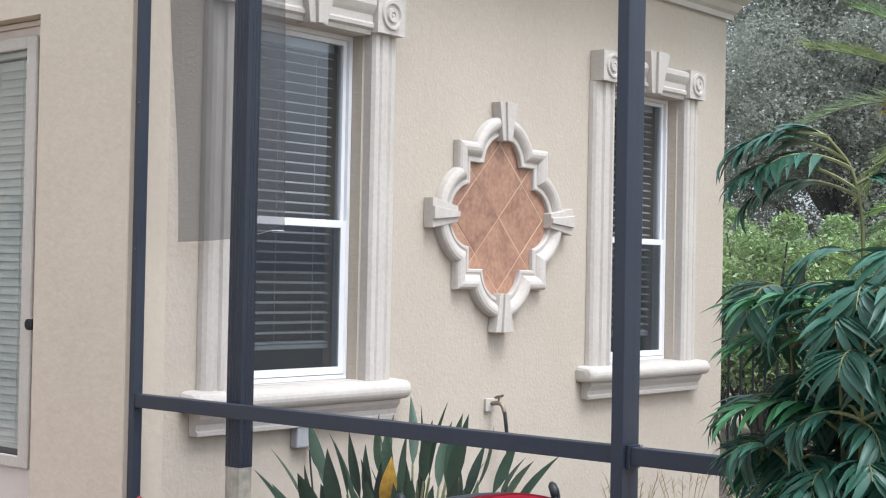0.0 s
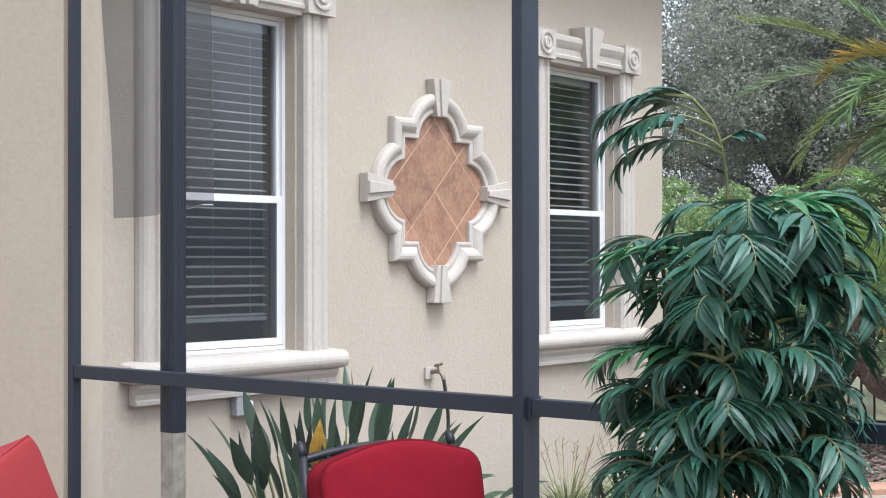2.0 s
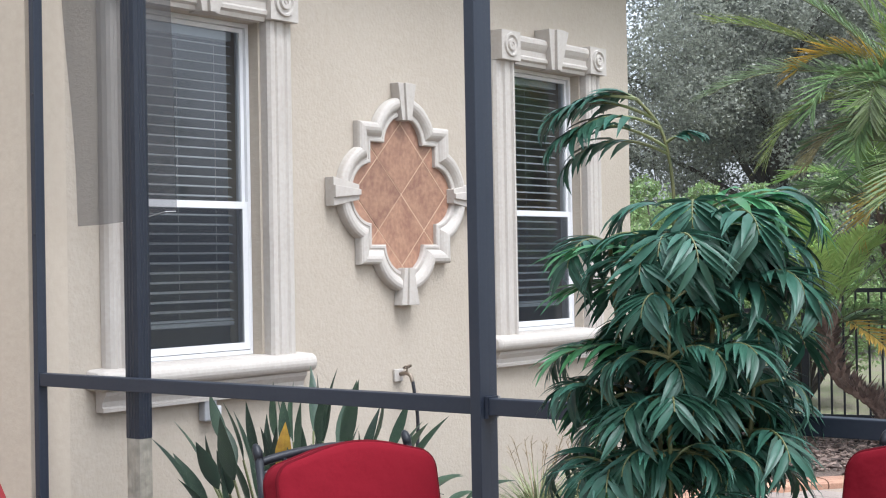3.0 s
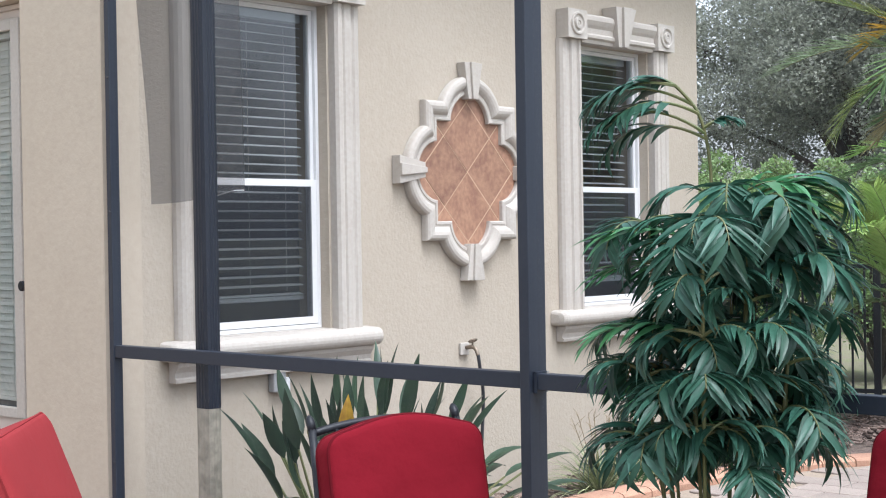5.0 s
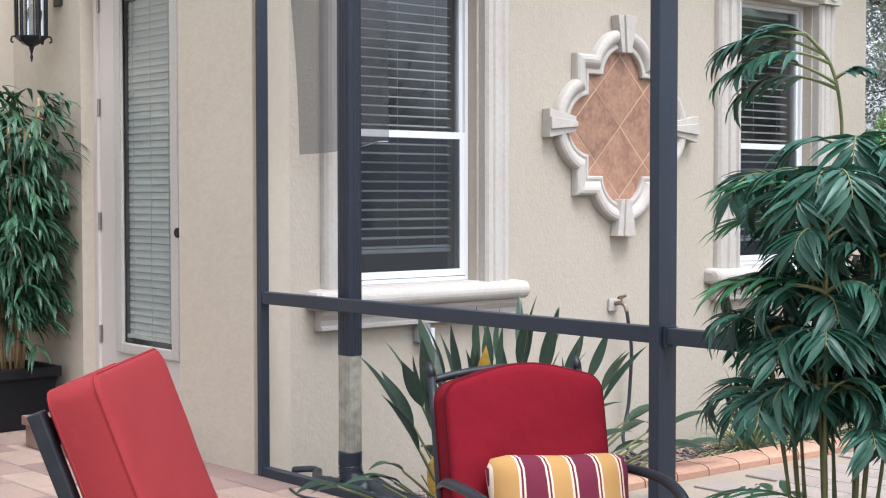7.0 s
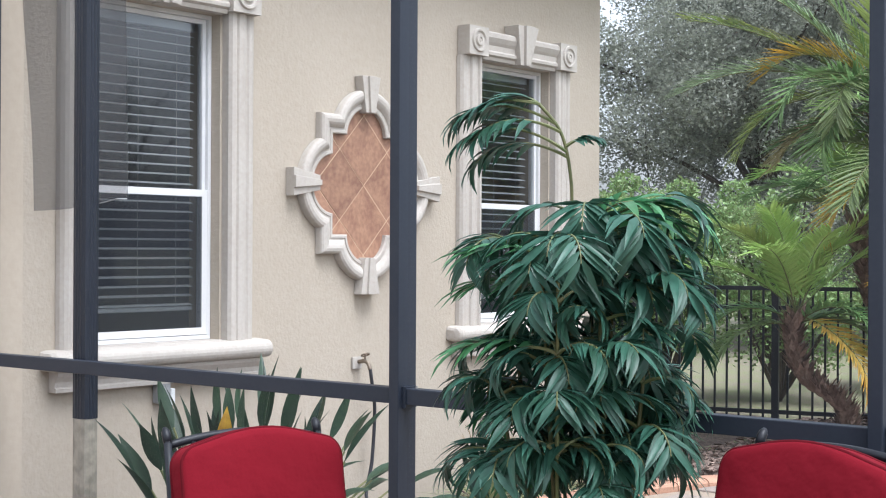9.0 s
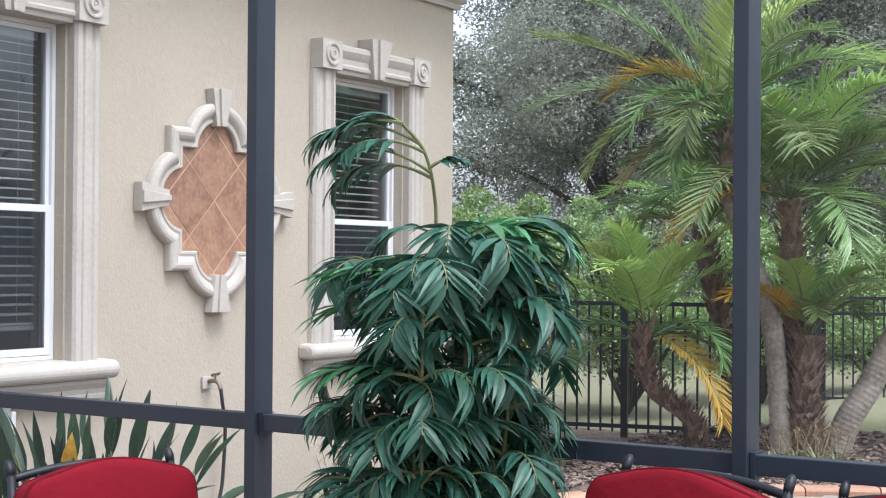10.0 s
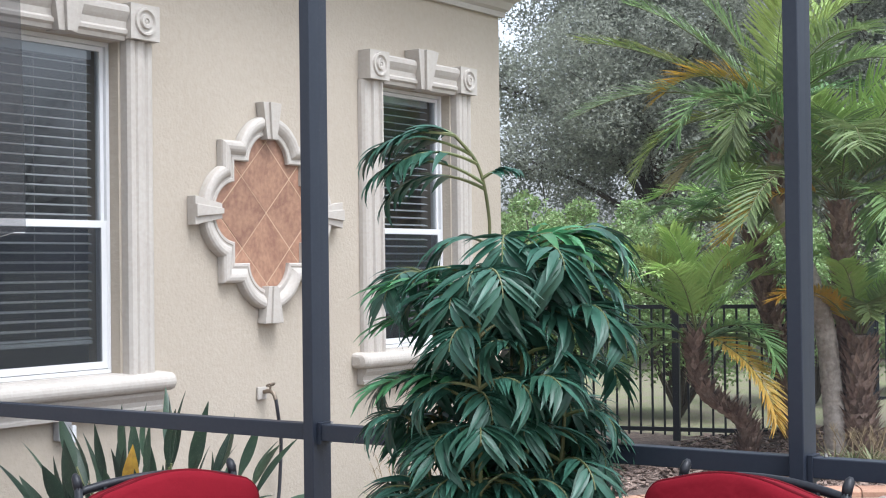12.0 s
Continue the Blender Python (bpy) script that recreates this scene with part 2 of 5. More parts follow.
# ---------------------------------------------------------------- shape helpers
class Shape:
    """Vertices and faces gathered before they become one mesh."""

    def __init__(self):
        self.v, self.f = [], []

    def add(self, verts, faces):
        k = len(self.v)
        self.v += [tuple(p) for p in verts]
        self.f += [tuple(i + k for i in face) for face in faces]
        return self

    def box(self, x0, x1, y0, y1, z0, z1):
        v = [(x, y, z) for z in (z0, z1) for y in (y0, y1) for x in (x0, x1)]
        return self.add(v, [(0, 2, 3, 1), (4, 5, 7, 6), (0, 1, 5, 4), (2, 6, 7, 3), (0, 4, 6, 2), (1, 3, 7, 5)])

    def tube(self, points, radii, sides=8, flat=1.0, closed=False, cap=True):
        pts = [Vector(p) for p in points]
        if not hasattr(radii, "__len__"):
            radii = [radii] * len(pts)
        side, rings = None, []
        for i, p in enumerate(pts):
            a = pts[i - 1] if (i or closed) else p
            b = pts[(i + 1) % len(pts)] if (i + 1 < len(pts) or closed) else p
            ahead = (b - a).normalized()
            if side is None:
                side = ahead.orthogonal().normalized()
            side = (side - ahead * side.dot(ahead)).normalized()
            up = ahead.cross(side)
            rings.append([p + (side * math.cos(w) + up * math.sin(w) * flat) * radii[i] for w in (2 * math.pi * k / sides for k in range(sides))])
        n = len(rings)
        faces = [(i * sides + k, i * sides + (k + 1) % sides, (i + 1) % n * sides + (k + 1) % sides, (i + 1) % n * sides + k)
                 for i in range(n if closed else n - 1) for k in range(sides)]
        if cap and not closed:
            faces += [tuple(range(sides - 1, -1, -1)), tuple((n - 1) * sides + k for k in range(sides))]
        return self.add([p for ring in rings for p in ring], faces)

    def rings(self, rings, cap=True, closed=False):
        """Skin over rings of equal length."""
        s, n = len(rings[0]), len(rings)
        faces = [(i * s + k, i * s + (k + 1) % s, (i + 1) % n * s + (k + 1) % s, (i + 1) % n * s + k) for i in range(n if closed else n - 1) for k in range(s)]
        if cap and not closed:
            faces += [tuple(range(s - 1, -1, -1)), tuple((n - 1) * s + k for k in range(s))]
        return self.add([p for ring in rings for p in ring], faces)

    def blade(self, base, ahead, face, length, width, droop=0.0, steps=4, fold=0.25, shape=0.6, tip_droop=1.0):
        """A leaf blade with a midrib fold that bends down by droop."""
        p, d, nrm = Vector(base), Vector(ahead).normalized(), Vector(face)
        nrm = (nrm - d * nrm.dot(d)).normalized()
        rows, k = [], length / steps
        for i in range(steps + 1):
            u = i / steps
            w = width * 0.5 * (math.sin(math.pi * min(u ** shape, 1.0)) if 0 < i < steps else (0.12 if i == 0 else 0.02))
            s = d.cross(nrm)
            rows += [p + s * w + nrm * fold * w, p, p - s * w + nrm * fold * w]
            turn = droop / steps * (0.4 + tip_droop * u)
            d2 = (d - nrm * turn).normalized()
            nrm = (nrm + d * turn).normalized()
            d = d2
            nrm = (nrm - d * nrm.dot(d)).normalized()
            p = p + d * k
        faces = [(3 * i + a, 3 * i + a + 1, 3 * i + a + 4, 3 * i + a + 3) for i in range(steps) for a in (0, 1)]
        return self.add(rows, faces)

    def mesh(self, name, smooth=False):
        m = bpy.data.meshes.new(name)
        m.from_pydata(self.v, [], self.f)
        if smooth:
            m.polygons.foreach_set("use_smooth", [True] * len(m.polygons))
        m.update()
        return m


def part(name, shape, mat, parent=None, label="", at=None, smooth=False, bevel=0.0):
    """One mesh object, under a thing or part where one is given."""
    data = shape if isinstance(shape, bpy.types.Mesh) else shape.mesh(name, smooth)
    if not data.materials:
        data.materials.append(mat)
    if bevel:
        bm = bmesh.new()
        bm.from_mesh(data)
        bmesh.ops.remove_doubles(bm, verts=bm.verts, dist=1e-5)
        bmesh.ops.recalc_face_normals(bm, faces=bm.faces)
        edges = [e for e in bm.edges if len(e.link_faces) == 2 and e.calc_face_angle(0) > 0.6]
        bmesh.ops.bevel(bm, geom=edges, offset=bevel, segments=2, affect="EDGES", profile=0.5)
        bm.to_mesh(data)
        bm.free()
    ob = new(name, data)
    if parent:
        ob.parent = parent
    if at is not None:
        ob.matrix_basis = at
    if label:
        tagged(ob, label)
    return ob


def thing(name, label, category, group="", kind="", at=None):
    ob = new(name)
    ob.empty_display_size = 0.1
    if at is not None:
        ob.matrix_basis = at
    return tagged(ob, label, category, group, kind)


def box(*a):
    return Shape().box(*a)


def smoothstep(a, b, x):
    u = max(0.0, min(1.0, (x - a) / (b - a)))
    return u * u * (3 - 2 * u)


def curve(points, steps=8):
    """A smooth line through the points."""
    p = [Vector(q) for q in points]
    p = [2 * p[0] - p[1], *p, 2 * p[-1] - p[-2]]
    out = []
    for i in range(1, len(p) - 2):
        a, b, c, d = p[i - 1 : i + 3]
        for k in range(steps):
            t = k / steps
            out.append(0.5 * (2 * b + (c - a) * t + (2 * a - 5 * b + 4 * c - d) * t * t + (3 * b - a - 3 * c + d) * t ** 3))
    return out + [p[-2]]


# ---------------------------------------------------------------- ground
def ground_z(x, y):
    """Low beside the house, rising gently towards the fence."""
    return -0.26 + 0.15 * smoothstep(0.2, 1.4, x) * smoothstep(-2, 2.5, y) + 0.02 * smoothstep(4, 9, y) + (0.11 if y > 6 else 0.0) * smoothstep(6, 9, y)


def sheet(xs, ys, lift=0.0, rough=0.0):
    s = Shape()
    s.v = [(x, y, ground_z(x, y) + lift + rough * noise.noise((x * 7, y * 7, 0))) for y in ys for x in xs]
    w = len(xs)
    s.f = [(j * w + i, j * w + i + 1, (j + 1) * w + i + 1, (j + 1) * w + i) for j in range(len(ys) - 1) for i in range(w - 1)]
    return s


spread = [-900, -300, -100, -40, -20, -12, *[v * 0.5 for v in range(-16, 60)], 40, 60, 100, 300, 900]
tagged(part("ground", sheet(spread, spread), LAWN, smooth=True), "patchy green lawn running out to the distance", "ground", kind="structure")

# The edge of the paved deck: along the house bed, then round to the lawn side.
EDGE = curve([(1.44, 0.06, 0), (1.46, 1.2, 0), (1.50, 2.2, 0), (1.60, 3.0, 0), (1.83, 3.75, 0), (2.25, 4.35, 0), (2.8, 4.85, 0), (3.6, 5.25, 0), (5.0, 5.6, 0), (7.5, 5.9, 0)], 10)
bed = sheet([v * 0.08 for v in range(0, 22)], [0.05 + v * 0.08 for v in range(0, 80)], 0.012, 0.03)
tagged(part("mulch_bed", bed, MULCH, smooth=True), "dark bark mulch bed along the house wall", "mulch bed", kind="structure")
far_bed = sheet([-0.9 + v * 0.12 for v in range(0, 33)], [5.45 + v * 0.12 for v in range(0, 25)], 0.014, 0.03)
edge_bed = sheet([1.75 + v * 0.15 for v in range(0, 40)], [3.2 + v * 0.15 for v in range(0, 23)], 0.018, 0.03)
tagged(part("mulch_bed", edge_bed, MULCH, smooth=True), "bark mulch strip along the deck coping", "mulch bed", kind="structure")
tagged(part("mulch_bed", far_bed, MULCH, smooth=True), "bark mulch bed under the palms", "mulch bed", kind="structure")

outline = [(-2.9, -7.0), (8.0, -7.0), (8.0, 5.9)] + [(p.x, p.y) for p in reversed(EDGE[:-1])] + [(1.44, 0.06), (-2.9, 0.06)]
slab = Shape().rings([[(x, y, z) for x, y in outline] for z in (-0.32, -0.012)])
deck = tagged(part("deck_floor", slab, SAND), "paved patio deck of cream concrete pavers", "patio floor", kind="structure")


def inside(x, y, poly):
    hit = False
    for (x0, y0), (x1, y1) in zip(poly, poly[1:] + poly[:1]):
        if (y0 > y) != (y1 > y) and x < (x1 - x0) * (y - y0) / (y1 - y0) + x0:
            hit = not hit
    return hit


# ---------------------------------------------------------------- house walls
W1, W2, HALF = 1.04, 4.228, 0.43
SILL_Z, HEAD_Z = 0.90, 2.70
WALL_TOP, WALL_END = 3.42, 5.34


def wall_with_holes(name, along, length, top, bottom, thick, holes, mat, label, face=0.0):
    """A wall in cells, with openings through it. along: 'x' or 'y'."""
    us = sorted({length[0], length[1], *[u for h in holes for u in h[:2]]})
    zs = sorted({bottom, top, *[z for h in holes for z in h[2:]]})
    bm = bmesh.new()
    grid = {}
    def vert(u, z, d):
        key = (round(u, 4), round(z, 4), d)
        if key not in grid:
            off = face - thick if d else face
            if along == "x":
                off = face + thick if d else face
            grid[key] = bm.verts.new((off, u, z) if along == "y" else (u, off, z))
        return grid[key]
    solid = {(i, j): not any(h[0] <= (us[i] + us[i + 1]) / 2 <= h[1] and h[2] <= (zs[j] + zs[j + 1]) / 2 <= h[3] for h in holes) for i in range(len(us) - 1) for j in range(len(zs) - 1)}
    for (i, j), full in solid.items():
        if not full:
            continue
        a, b, c, d = (us[i], zs[j]), (us[i + 1], zs[j]), (us[i + 1], zs[j + 1]), (us[i], zs[j + 1])
        for side in (0, 1):
            bm.faces.new([vert(*p, side) for p in (a, b, c, d)])
        for (p, q), nb in (((a, b), (i, j - 1)), ((b, c), (i + 1, j)), ((c, d), (i, j + 1)), ((d, a), (i - 1, j))):
            if not solid.get(nb, False):
                bm.faces.new([vert(*p, 0), vert(*q, 0), vert(*q, 1), vert(*p, 1)])
    bmesh.ops.recalc_face_normals(bm, faces=bm.faces)
    data = bpy.data.meshes.new(name)
    bm.to_mesh(data)
    bm.free()
    return tagged(part(name, data, mat), label, "wall", kind="structure")


wall_with_holes("wall_east", "y", (0.2, WALL_END), WALL_TOP, -0.6, 0.25, [(c - HALF, c + HALF, SILL_Z, HEAD_Z) for c in (W1, W2)], STUCCO, "beige textured stucco house wall with two windows")
DOOR_X0, DOOR_X1 = -1.80, -0.70
wall_with_holes("wall_south", "x", (-2.9, 0.0), WALL_TOP, -0.6, 0.22, [(DOOR_X0, DOOR_X1, 0.17, 2.66)], STUCCO_FINE, "smooth beige stucco wall round the patio door", face=-0.02)
tagged(part("wall_west", box(-2.95, -2.70, -5.0, -0.02, -0.6, WALL_TOP), STUCCO_FINE), "beige stucco side wall of the entry corner", "wall", kind="structure")
tagged(part("wall_north", box(-6.0, -0.25, WALL_END - 0.25, WALL_END, -0.6, WALL_TOP), STUCCO), "beige stucco end wall of the house", "wall", kind="structure")
# Unseen room shell, added so that little light stands behind the windows.
tagged(part("wall_inner", box(-3.6, -3.4, 0.2, WALL_END - 0.25, -0.6, WALL_TOP), DARK_ROOM), "unseen inner wall added to keep the window room dark", "wall", kind="structure")
tagged(part("ceiling", box(-3.6, -0.02, 0.21, WALL_END - 0.01, WALL_TOP, WALL_TOP + 0.1), DARK_ROOM), "unseen ceiling added to keep the window room dark", "ceiling", kind="structure")
tagged(part("floor_inner", box(-3.4, -0.26, 0.21, WALL_END - 0.26, 0.0, 0.15), DARK_ROOM), "unseen floor added to keep the window room dark", "floor", kind="structure")


def cornice(u0, u1):
    """Stepped crown under the eave, seen from below at the house corner."""
    prof = [(0, 3.36), (0.035, 3.36), (0.035, 3.40), (0.06, 3.42), (0.085, 3.47), (0.13, 3.50), (0.13, 3.54), (0.17, 3.54), (0.17, 3.62), (0, 3.62)]
    return Shape().rings([[(x, u0, z) for x, z in prof], [(x, u1 + x, z) for x, z in prof]])


tagged(part("cornice", cornice(0.2, WALL_END + 0.01), TRIM), "stepped cream crown moulding under the eave", "trim", kind="structure")
tagged(part("roof", box(-6.4, 0.42, 0.2, WALL_END + 0.42, 3.625, 3.80), TRIM), "cream boxed roof eave above the wall", "roof", kind="structure")


# ---------------------------------------------------------------- windows
def jamb(side):
    """Fluted pilaster beside a window, from its inner edge outwards."""
    prof = [(0.0, -0.085), (0.0, 0.052), (0.012, 0.070), (0.032, 0.074), (0.040, 0.058), (0.052, 0.056), (0.060, 0.066), (0.085, 0.070), (0.100, 0.066), (0.108, 0.050),
            (0.122, 0.048), (0.132, 0.058), (0.150, 0.060), (0.166, 0.050), (0.178, 0.030), (0.182, 0.003), (0.02, 0.003), (0.02, -0.085)]
    lo, hi = [[(x, side * (0.445 + u * 1.14), z) for u, x in prof] for z in (0.895, 2.71)]
    return Shape().rings([lo, hi])


def rosette_block(y):
    s = box(0.003, 0.105, y - 0.106, y + 0.106, 2.712, 2.905)
    for r0, x0, r1 in ((0.075, 0.118, 0.058), (0.036, 0.120, 0.014)):
        rings = []
        for r, x in ((r0 + 0.006, 0.104), (r0, x0), (r1 + 0.004, x0), (r1 - 0.004, 0.106)):
            rings.append([(x, y + r * math.cos(k * math.pi / 12), 2.812 + r * math.sin(k * math.pi / 12)) for k in range(24)])
        s.rings(rings, cap=False)
    s.rings([[(x, y + r * math.cos(k * math.pi / 8), 2.812 + r * math.sin(k * math.pi / 8)) for k in range(16)] for r, x in ((0.014, 0.105), (0.010, 0.116), (0.003, 0.118))])
    return s


def window_surround(c, label):
    ob = thing("window_trim", label, "window trim", "window surrounds", at=pose(0, c, 0))
    for side in (-1, 1):
        part("jamb", jamb(side), TRIM, ob)
        part("rosette_block", rosette_block(side * 0.537), TRIM, ob, bevel=0.0)
    prof = [(0.003, 2.70), (0.055, 2.70), (0.060, 2.722), (0.078, 2.734), (0.080, 2.752), (0.068, 2.765), (0.070, 2.80), (0.082, 2.82), (0.096, 2.85), (0.094, 2.878), (0.075, 2.893), (0.003, 2.893)]
    part("lintel", Shape().rings([[(x, u, z) for x, z in prof] for u in (-0.430, 0.430)]), TRIM, ob)
    key = Shape().rings([[(0.003, -w, z), (x, -w, z), (x, -q, z), (x + 0.022, -q, z), (x + 0.022, q, z), (x, q, z), (x, w, z), (0.003, w, z)] for z, w, q, x in ((2.692, 0.060, 0.022, 0.104), (2.965, 0.122, 0.056, 0.128))])
    part("keystone", key, TRIM, ob, bevel=0.003)
    roll = [(0.003, 0.90), (0.075, 0.895)] + [(0.085 + 0.048 * math.cos(a), 0.845 + 0.05 * math.sin(a)) for a in [math.pi * (0.5 - k / 10) for k in range(11)]] + [(0.003, 0.795)]
    rings = []
    for u, k in ((-0.748, 0.55), (-0.741, 0.82), (-0.723, 0.96), (-0.703, 1), (0.703, 1), (0.723, 0.96), (0.741, 0.82), (0.748, 0.55)):
        rings.append([(0.003 + (x - 0.003) * k, u, 0.845 + (z - 0.845) * k) for x, z in roll])
    part("sill", Shape().rings(rings), TRIM, ob, smooth=False)
    part("sill_bed", box(-0.085, 0.002, -0.443, 0.443, 0.872, 0.902), TRIM, ob)
    low = [(0.003, 0.793), (0.082, 0.793), (0.078, 0.772), (0.055, 0.742), (0.050, 0.716), (0.062, 0.708), (0.060, 0.690), (0.003, 0.690)]
    part("apron", Shape().rings([[(x, u, z) for x, z in low] for u in (-0.690, 0.690)]), TRIM, ob)
    return ob


def frame_box(x0, x1, u0, u1, z0, z1, t):
    s = box(x0, x1, u0, u0 + t, z0, z1)
    s.box(x0, x1, u1 - t, u1, z0, z1)
    s.box(x0, x1, u0 + t, u1 - t, z0, z0 + t)
    s.box(x0, x1, u0 + t, u1 - t, z1 - t, z1)
    return s


def sash_window(name, c, label):
    ob = thing(name, label, "window", "sash windows", "structure", at=pose(0, c, 0))
    h = HALF - 0.002
    part("window_frame", frame_box(-0.16, -0.070, -h, h, SILL_Z + 0.004, HEAD_Z - 0.002, 0.022), WHITE, ob, "white vinyl window frame")
    k = h - 0.022
    up = part("upper_sash", frame_box(-0.120, -0.092, -k, k, 1.690, HEAD_Z - 0.026, 0.024), WHITE, ob)
    low = part("lower_sash", frame_box(-0.090, -0.072, -k, k, SILL_Z + 0.030, 1.730, 0.038), WHITE, ob)
    for holder, x, z0, z1 in ((up, -0.106, 1.712, HEAD_Z - 0.048), (low, -0.082, SILL_Z + 0.066, 1.694)):
        g = part("pane", Shape().add([(x, -k + 0.024, z0), (x, k - 0.024, z0), (x, k - 0.024, z1), (x, -k + 0.024, z1)], [(0, 1, 2, 3)]), GLASS, holder, "clear reflective window glass")
        g.visible_shadow = False
    net = part("insect_screen", Shape().add([(-0.074, -k + 0.03, SILL_Z + 0.06), (-0.074, k - 0.03, SILL_Z + 0.06), (-0.074, k - 0.03, 1.695), (-0.074, -k + 0.03, 1.695)], [(0, 1, 2, 3)]), MESH_FINE, ob, "dark fine insect mesh over the lower sash")
    return ob


def slatted_blind(c, u0, u1, z0, z1, at, gap, tilt, mat, label, wide=0.050):
    ob = thing("window_blind", label, "blind", "blinds", at=at)
    s = Shape()
    w = [(-wide / 2, 0.0), (-wide / 6, 0.0035), (wide / 6, 0.0035), (wide / 2, 0.0)]
    s.rings([[(x, u, z + t) for x, z in w for t in (0,)] + [(x, u, z - 0.003) for x, z in reversed(w)] for u in (u0, u1)])
    data = s.mesh("slat")
    data.materials.append(mat)
    for i in range(int((z1 - z0 - 0.05) / gap)):
        jig = 0.8 * math.sin(i * 2.7)
        part("slat", data, mat, ob, at=pose(0, 0, z0 + 0.035 + i * gap, 0, tilt + jig, 0.12 * math.sin(i * 1.9)))
    part("bottom_rail", box(-0.026, 0.026, u0, u1, z0, z0 + 0.022), mat, ob, bevel=0.004)
    part("head_rail", box(-0.03, 0.03, u0, u1, z1 - 0.045, z1), mat, ob)
    for u in (u0 + 0.16 * (u1 - u0), u0 + 0.84 * (u1 - u0), (u0 + u1) / 2):
        part("ladder_cord", Shape().tube([(0.027, u, z0), (0.027, u, z1)], 0.0012, 4), mat, ob)
    return ob


for nm, c in (("window_1", W1), ("window_2", W2)):
    sash_window(nm, c, "white vinyl single-hung window with dark glass")
    window_surround(c, "cream cast-stone window surround with rosettes and keystone")
    slatted_blind(c, -0.392, 0.392, 1.06, 2.66, pose(-0.20, c, 0), 0.0515, 11 if nm == "window_1" else 14, SLAT, "white slatted blind hanging open behind window glass")


# ---------------------------------------------------------------- quatrefoil medallion
def foil_ring(grow, x, arc=22):
    """One line of the quatrefoil, grown outwards: a square with a round lobe on each side, its corners mitred."""
    a, r, c = 0.304 + grow, 0.178 + grow, 0.293
    meet = math.acos((a - c) / r)
    quarter = []
    for k in range(-arc, arc + 1):
        w = meet * k / arc
        quarter.append((c + r * math.cos(w), r * math.sin(w)))
    for k in range(1, 5):
        quarter.append((a, r * math.sin(meet) + (a - r * math.sin(meet)) * k / 4))
    for k in range(1, 4):
        quarter.append((a + (r * math.sin(meet) - a) * k / 4, a))
    ring = []
    for turn in range(4):
        cs, sn = (1, 0, -1, 0)[turn], (0, 1, 0, -1)[turn]
        ring += [(x, u * cs - v * sn, u * sn + v * cs) for u, v in quarter]
    return ring


def medallion(y, z):
    ob = thing("wall_medallion", "cream quatrefoil moulding framing terracotta tiles on stucco wall", "wall medallion", at=pose(0, y, z))
    prof = [(0.0, 0.006), (0.0, 0.030), (0.006, 0.036), (0.020, 0.036), (0.024, 0.031), (0.034, 0.031), (0.040, 0.040), (0.052, 0.052), (0.066, 0.060), (0.084, 0.064), (0.102, 0.060), (0.113, 0.050), (0.117, 0.036), (0.118, 0.003)]
    part("moulding", Shape().rings([foil_ring(g, x) for g, x in prof], cap=False), TRIM, ob)
    part("grout_bed", Shape().rings([foil_ring(0.006, 0.002), foil_ring(0.006, 0.0045)]), GROUT, ob)
    half, joint = 0.2155, 0.0042
    rim = [(p[1], p[2]) for p in foil_ring(0.004, 0.0)]
    for i in range(-3, 4):
        for j in range(-3, 4):
            if (i + j) % 2 == 0:
                continue
            poly = rim
            for sy, sz in ((1, 1), (1, -1), (-1, 1), (-1, -1)):
                far, kept = half - joint, []
                dist = [sy * (p[0] - i * half) + sz * (p[1] - j * half) - far for p in poly]
                for k in range(len(poly)):
                    a, b, da, db = poly[k - 1], poly[k], dist[k - 1], dist[k]
                    if (da < 0) != (db < 0):
                        t = da / (da - db)
                        kept.append((a[0] + (b[0] - a[0]) * t, a[1] + (b[1] - a[1]) * t))
                    if db < 0:
                        kept.append(b)
                poly = kept
                if len(poly) < 3:
                    break
            if len(poly) < 3:
                continue
            lift = 0.0062 + 0.0012 * math.sin(i * 5 + j * 3)
            part("tile", Shape().rings([[(0.005, *p) for p in poly], [(lift, *p) for p in poly]]), TILE, ob, "mottled terracotta tile")
    for turn in range(4):
        key = Shape().rings([[(0.003, u, -w), (x, u, -w), (x, u, -q), (x + 0.016, u, -q), (x + 0.016, u, q), (x, u, q), (x, u, w), (0.003, u, w)] for u, w, q, x in ((0.445, 0.044, 0.016, 0.066), (0.670, 0.084, 0.036, 0.070))])
        part("keystone", key, TRIM, ob, at=pose(0, 0, 0, 90 * turn), bevel=0.003)
    return ob


medallion(2.652, 1.798)


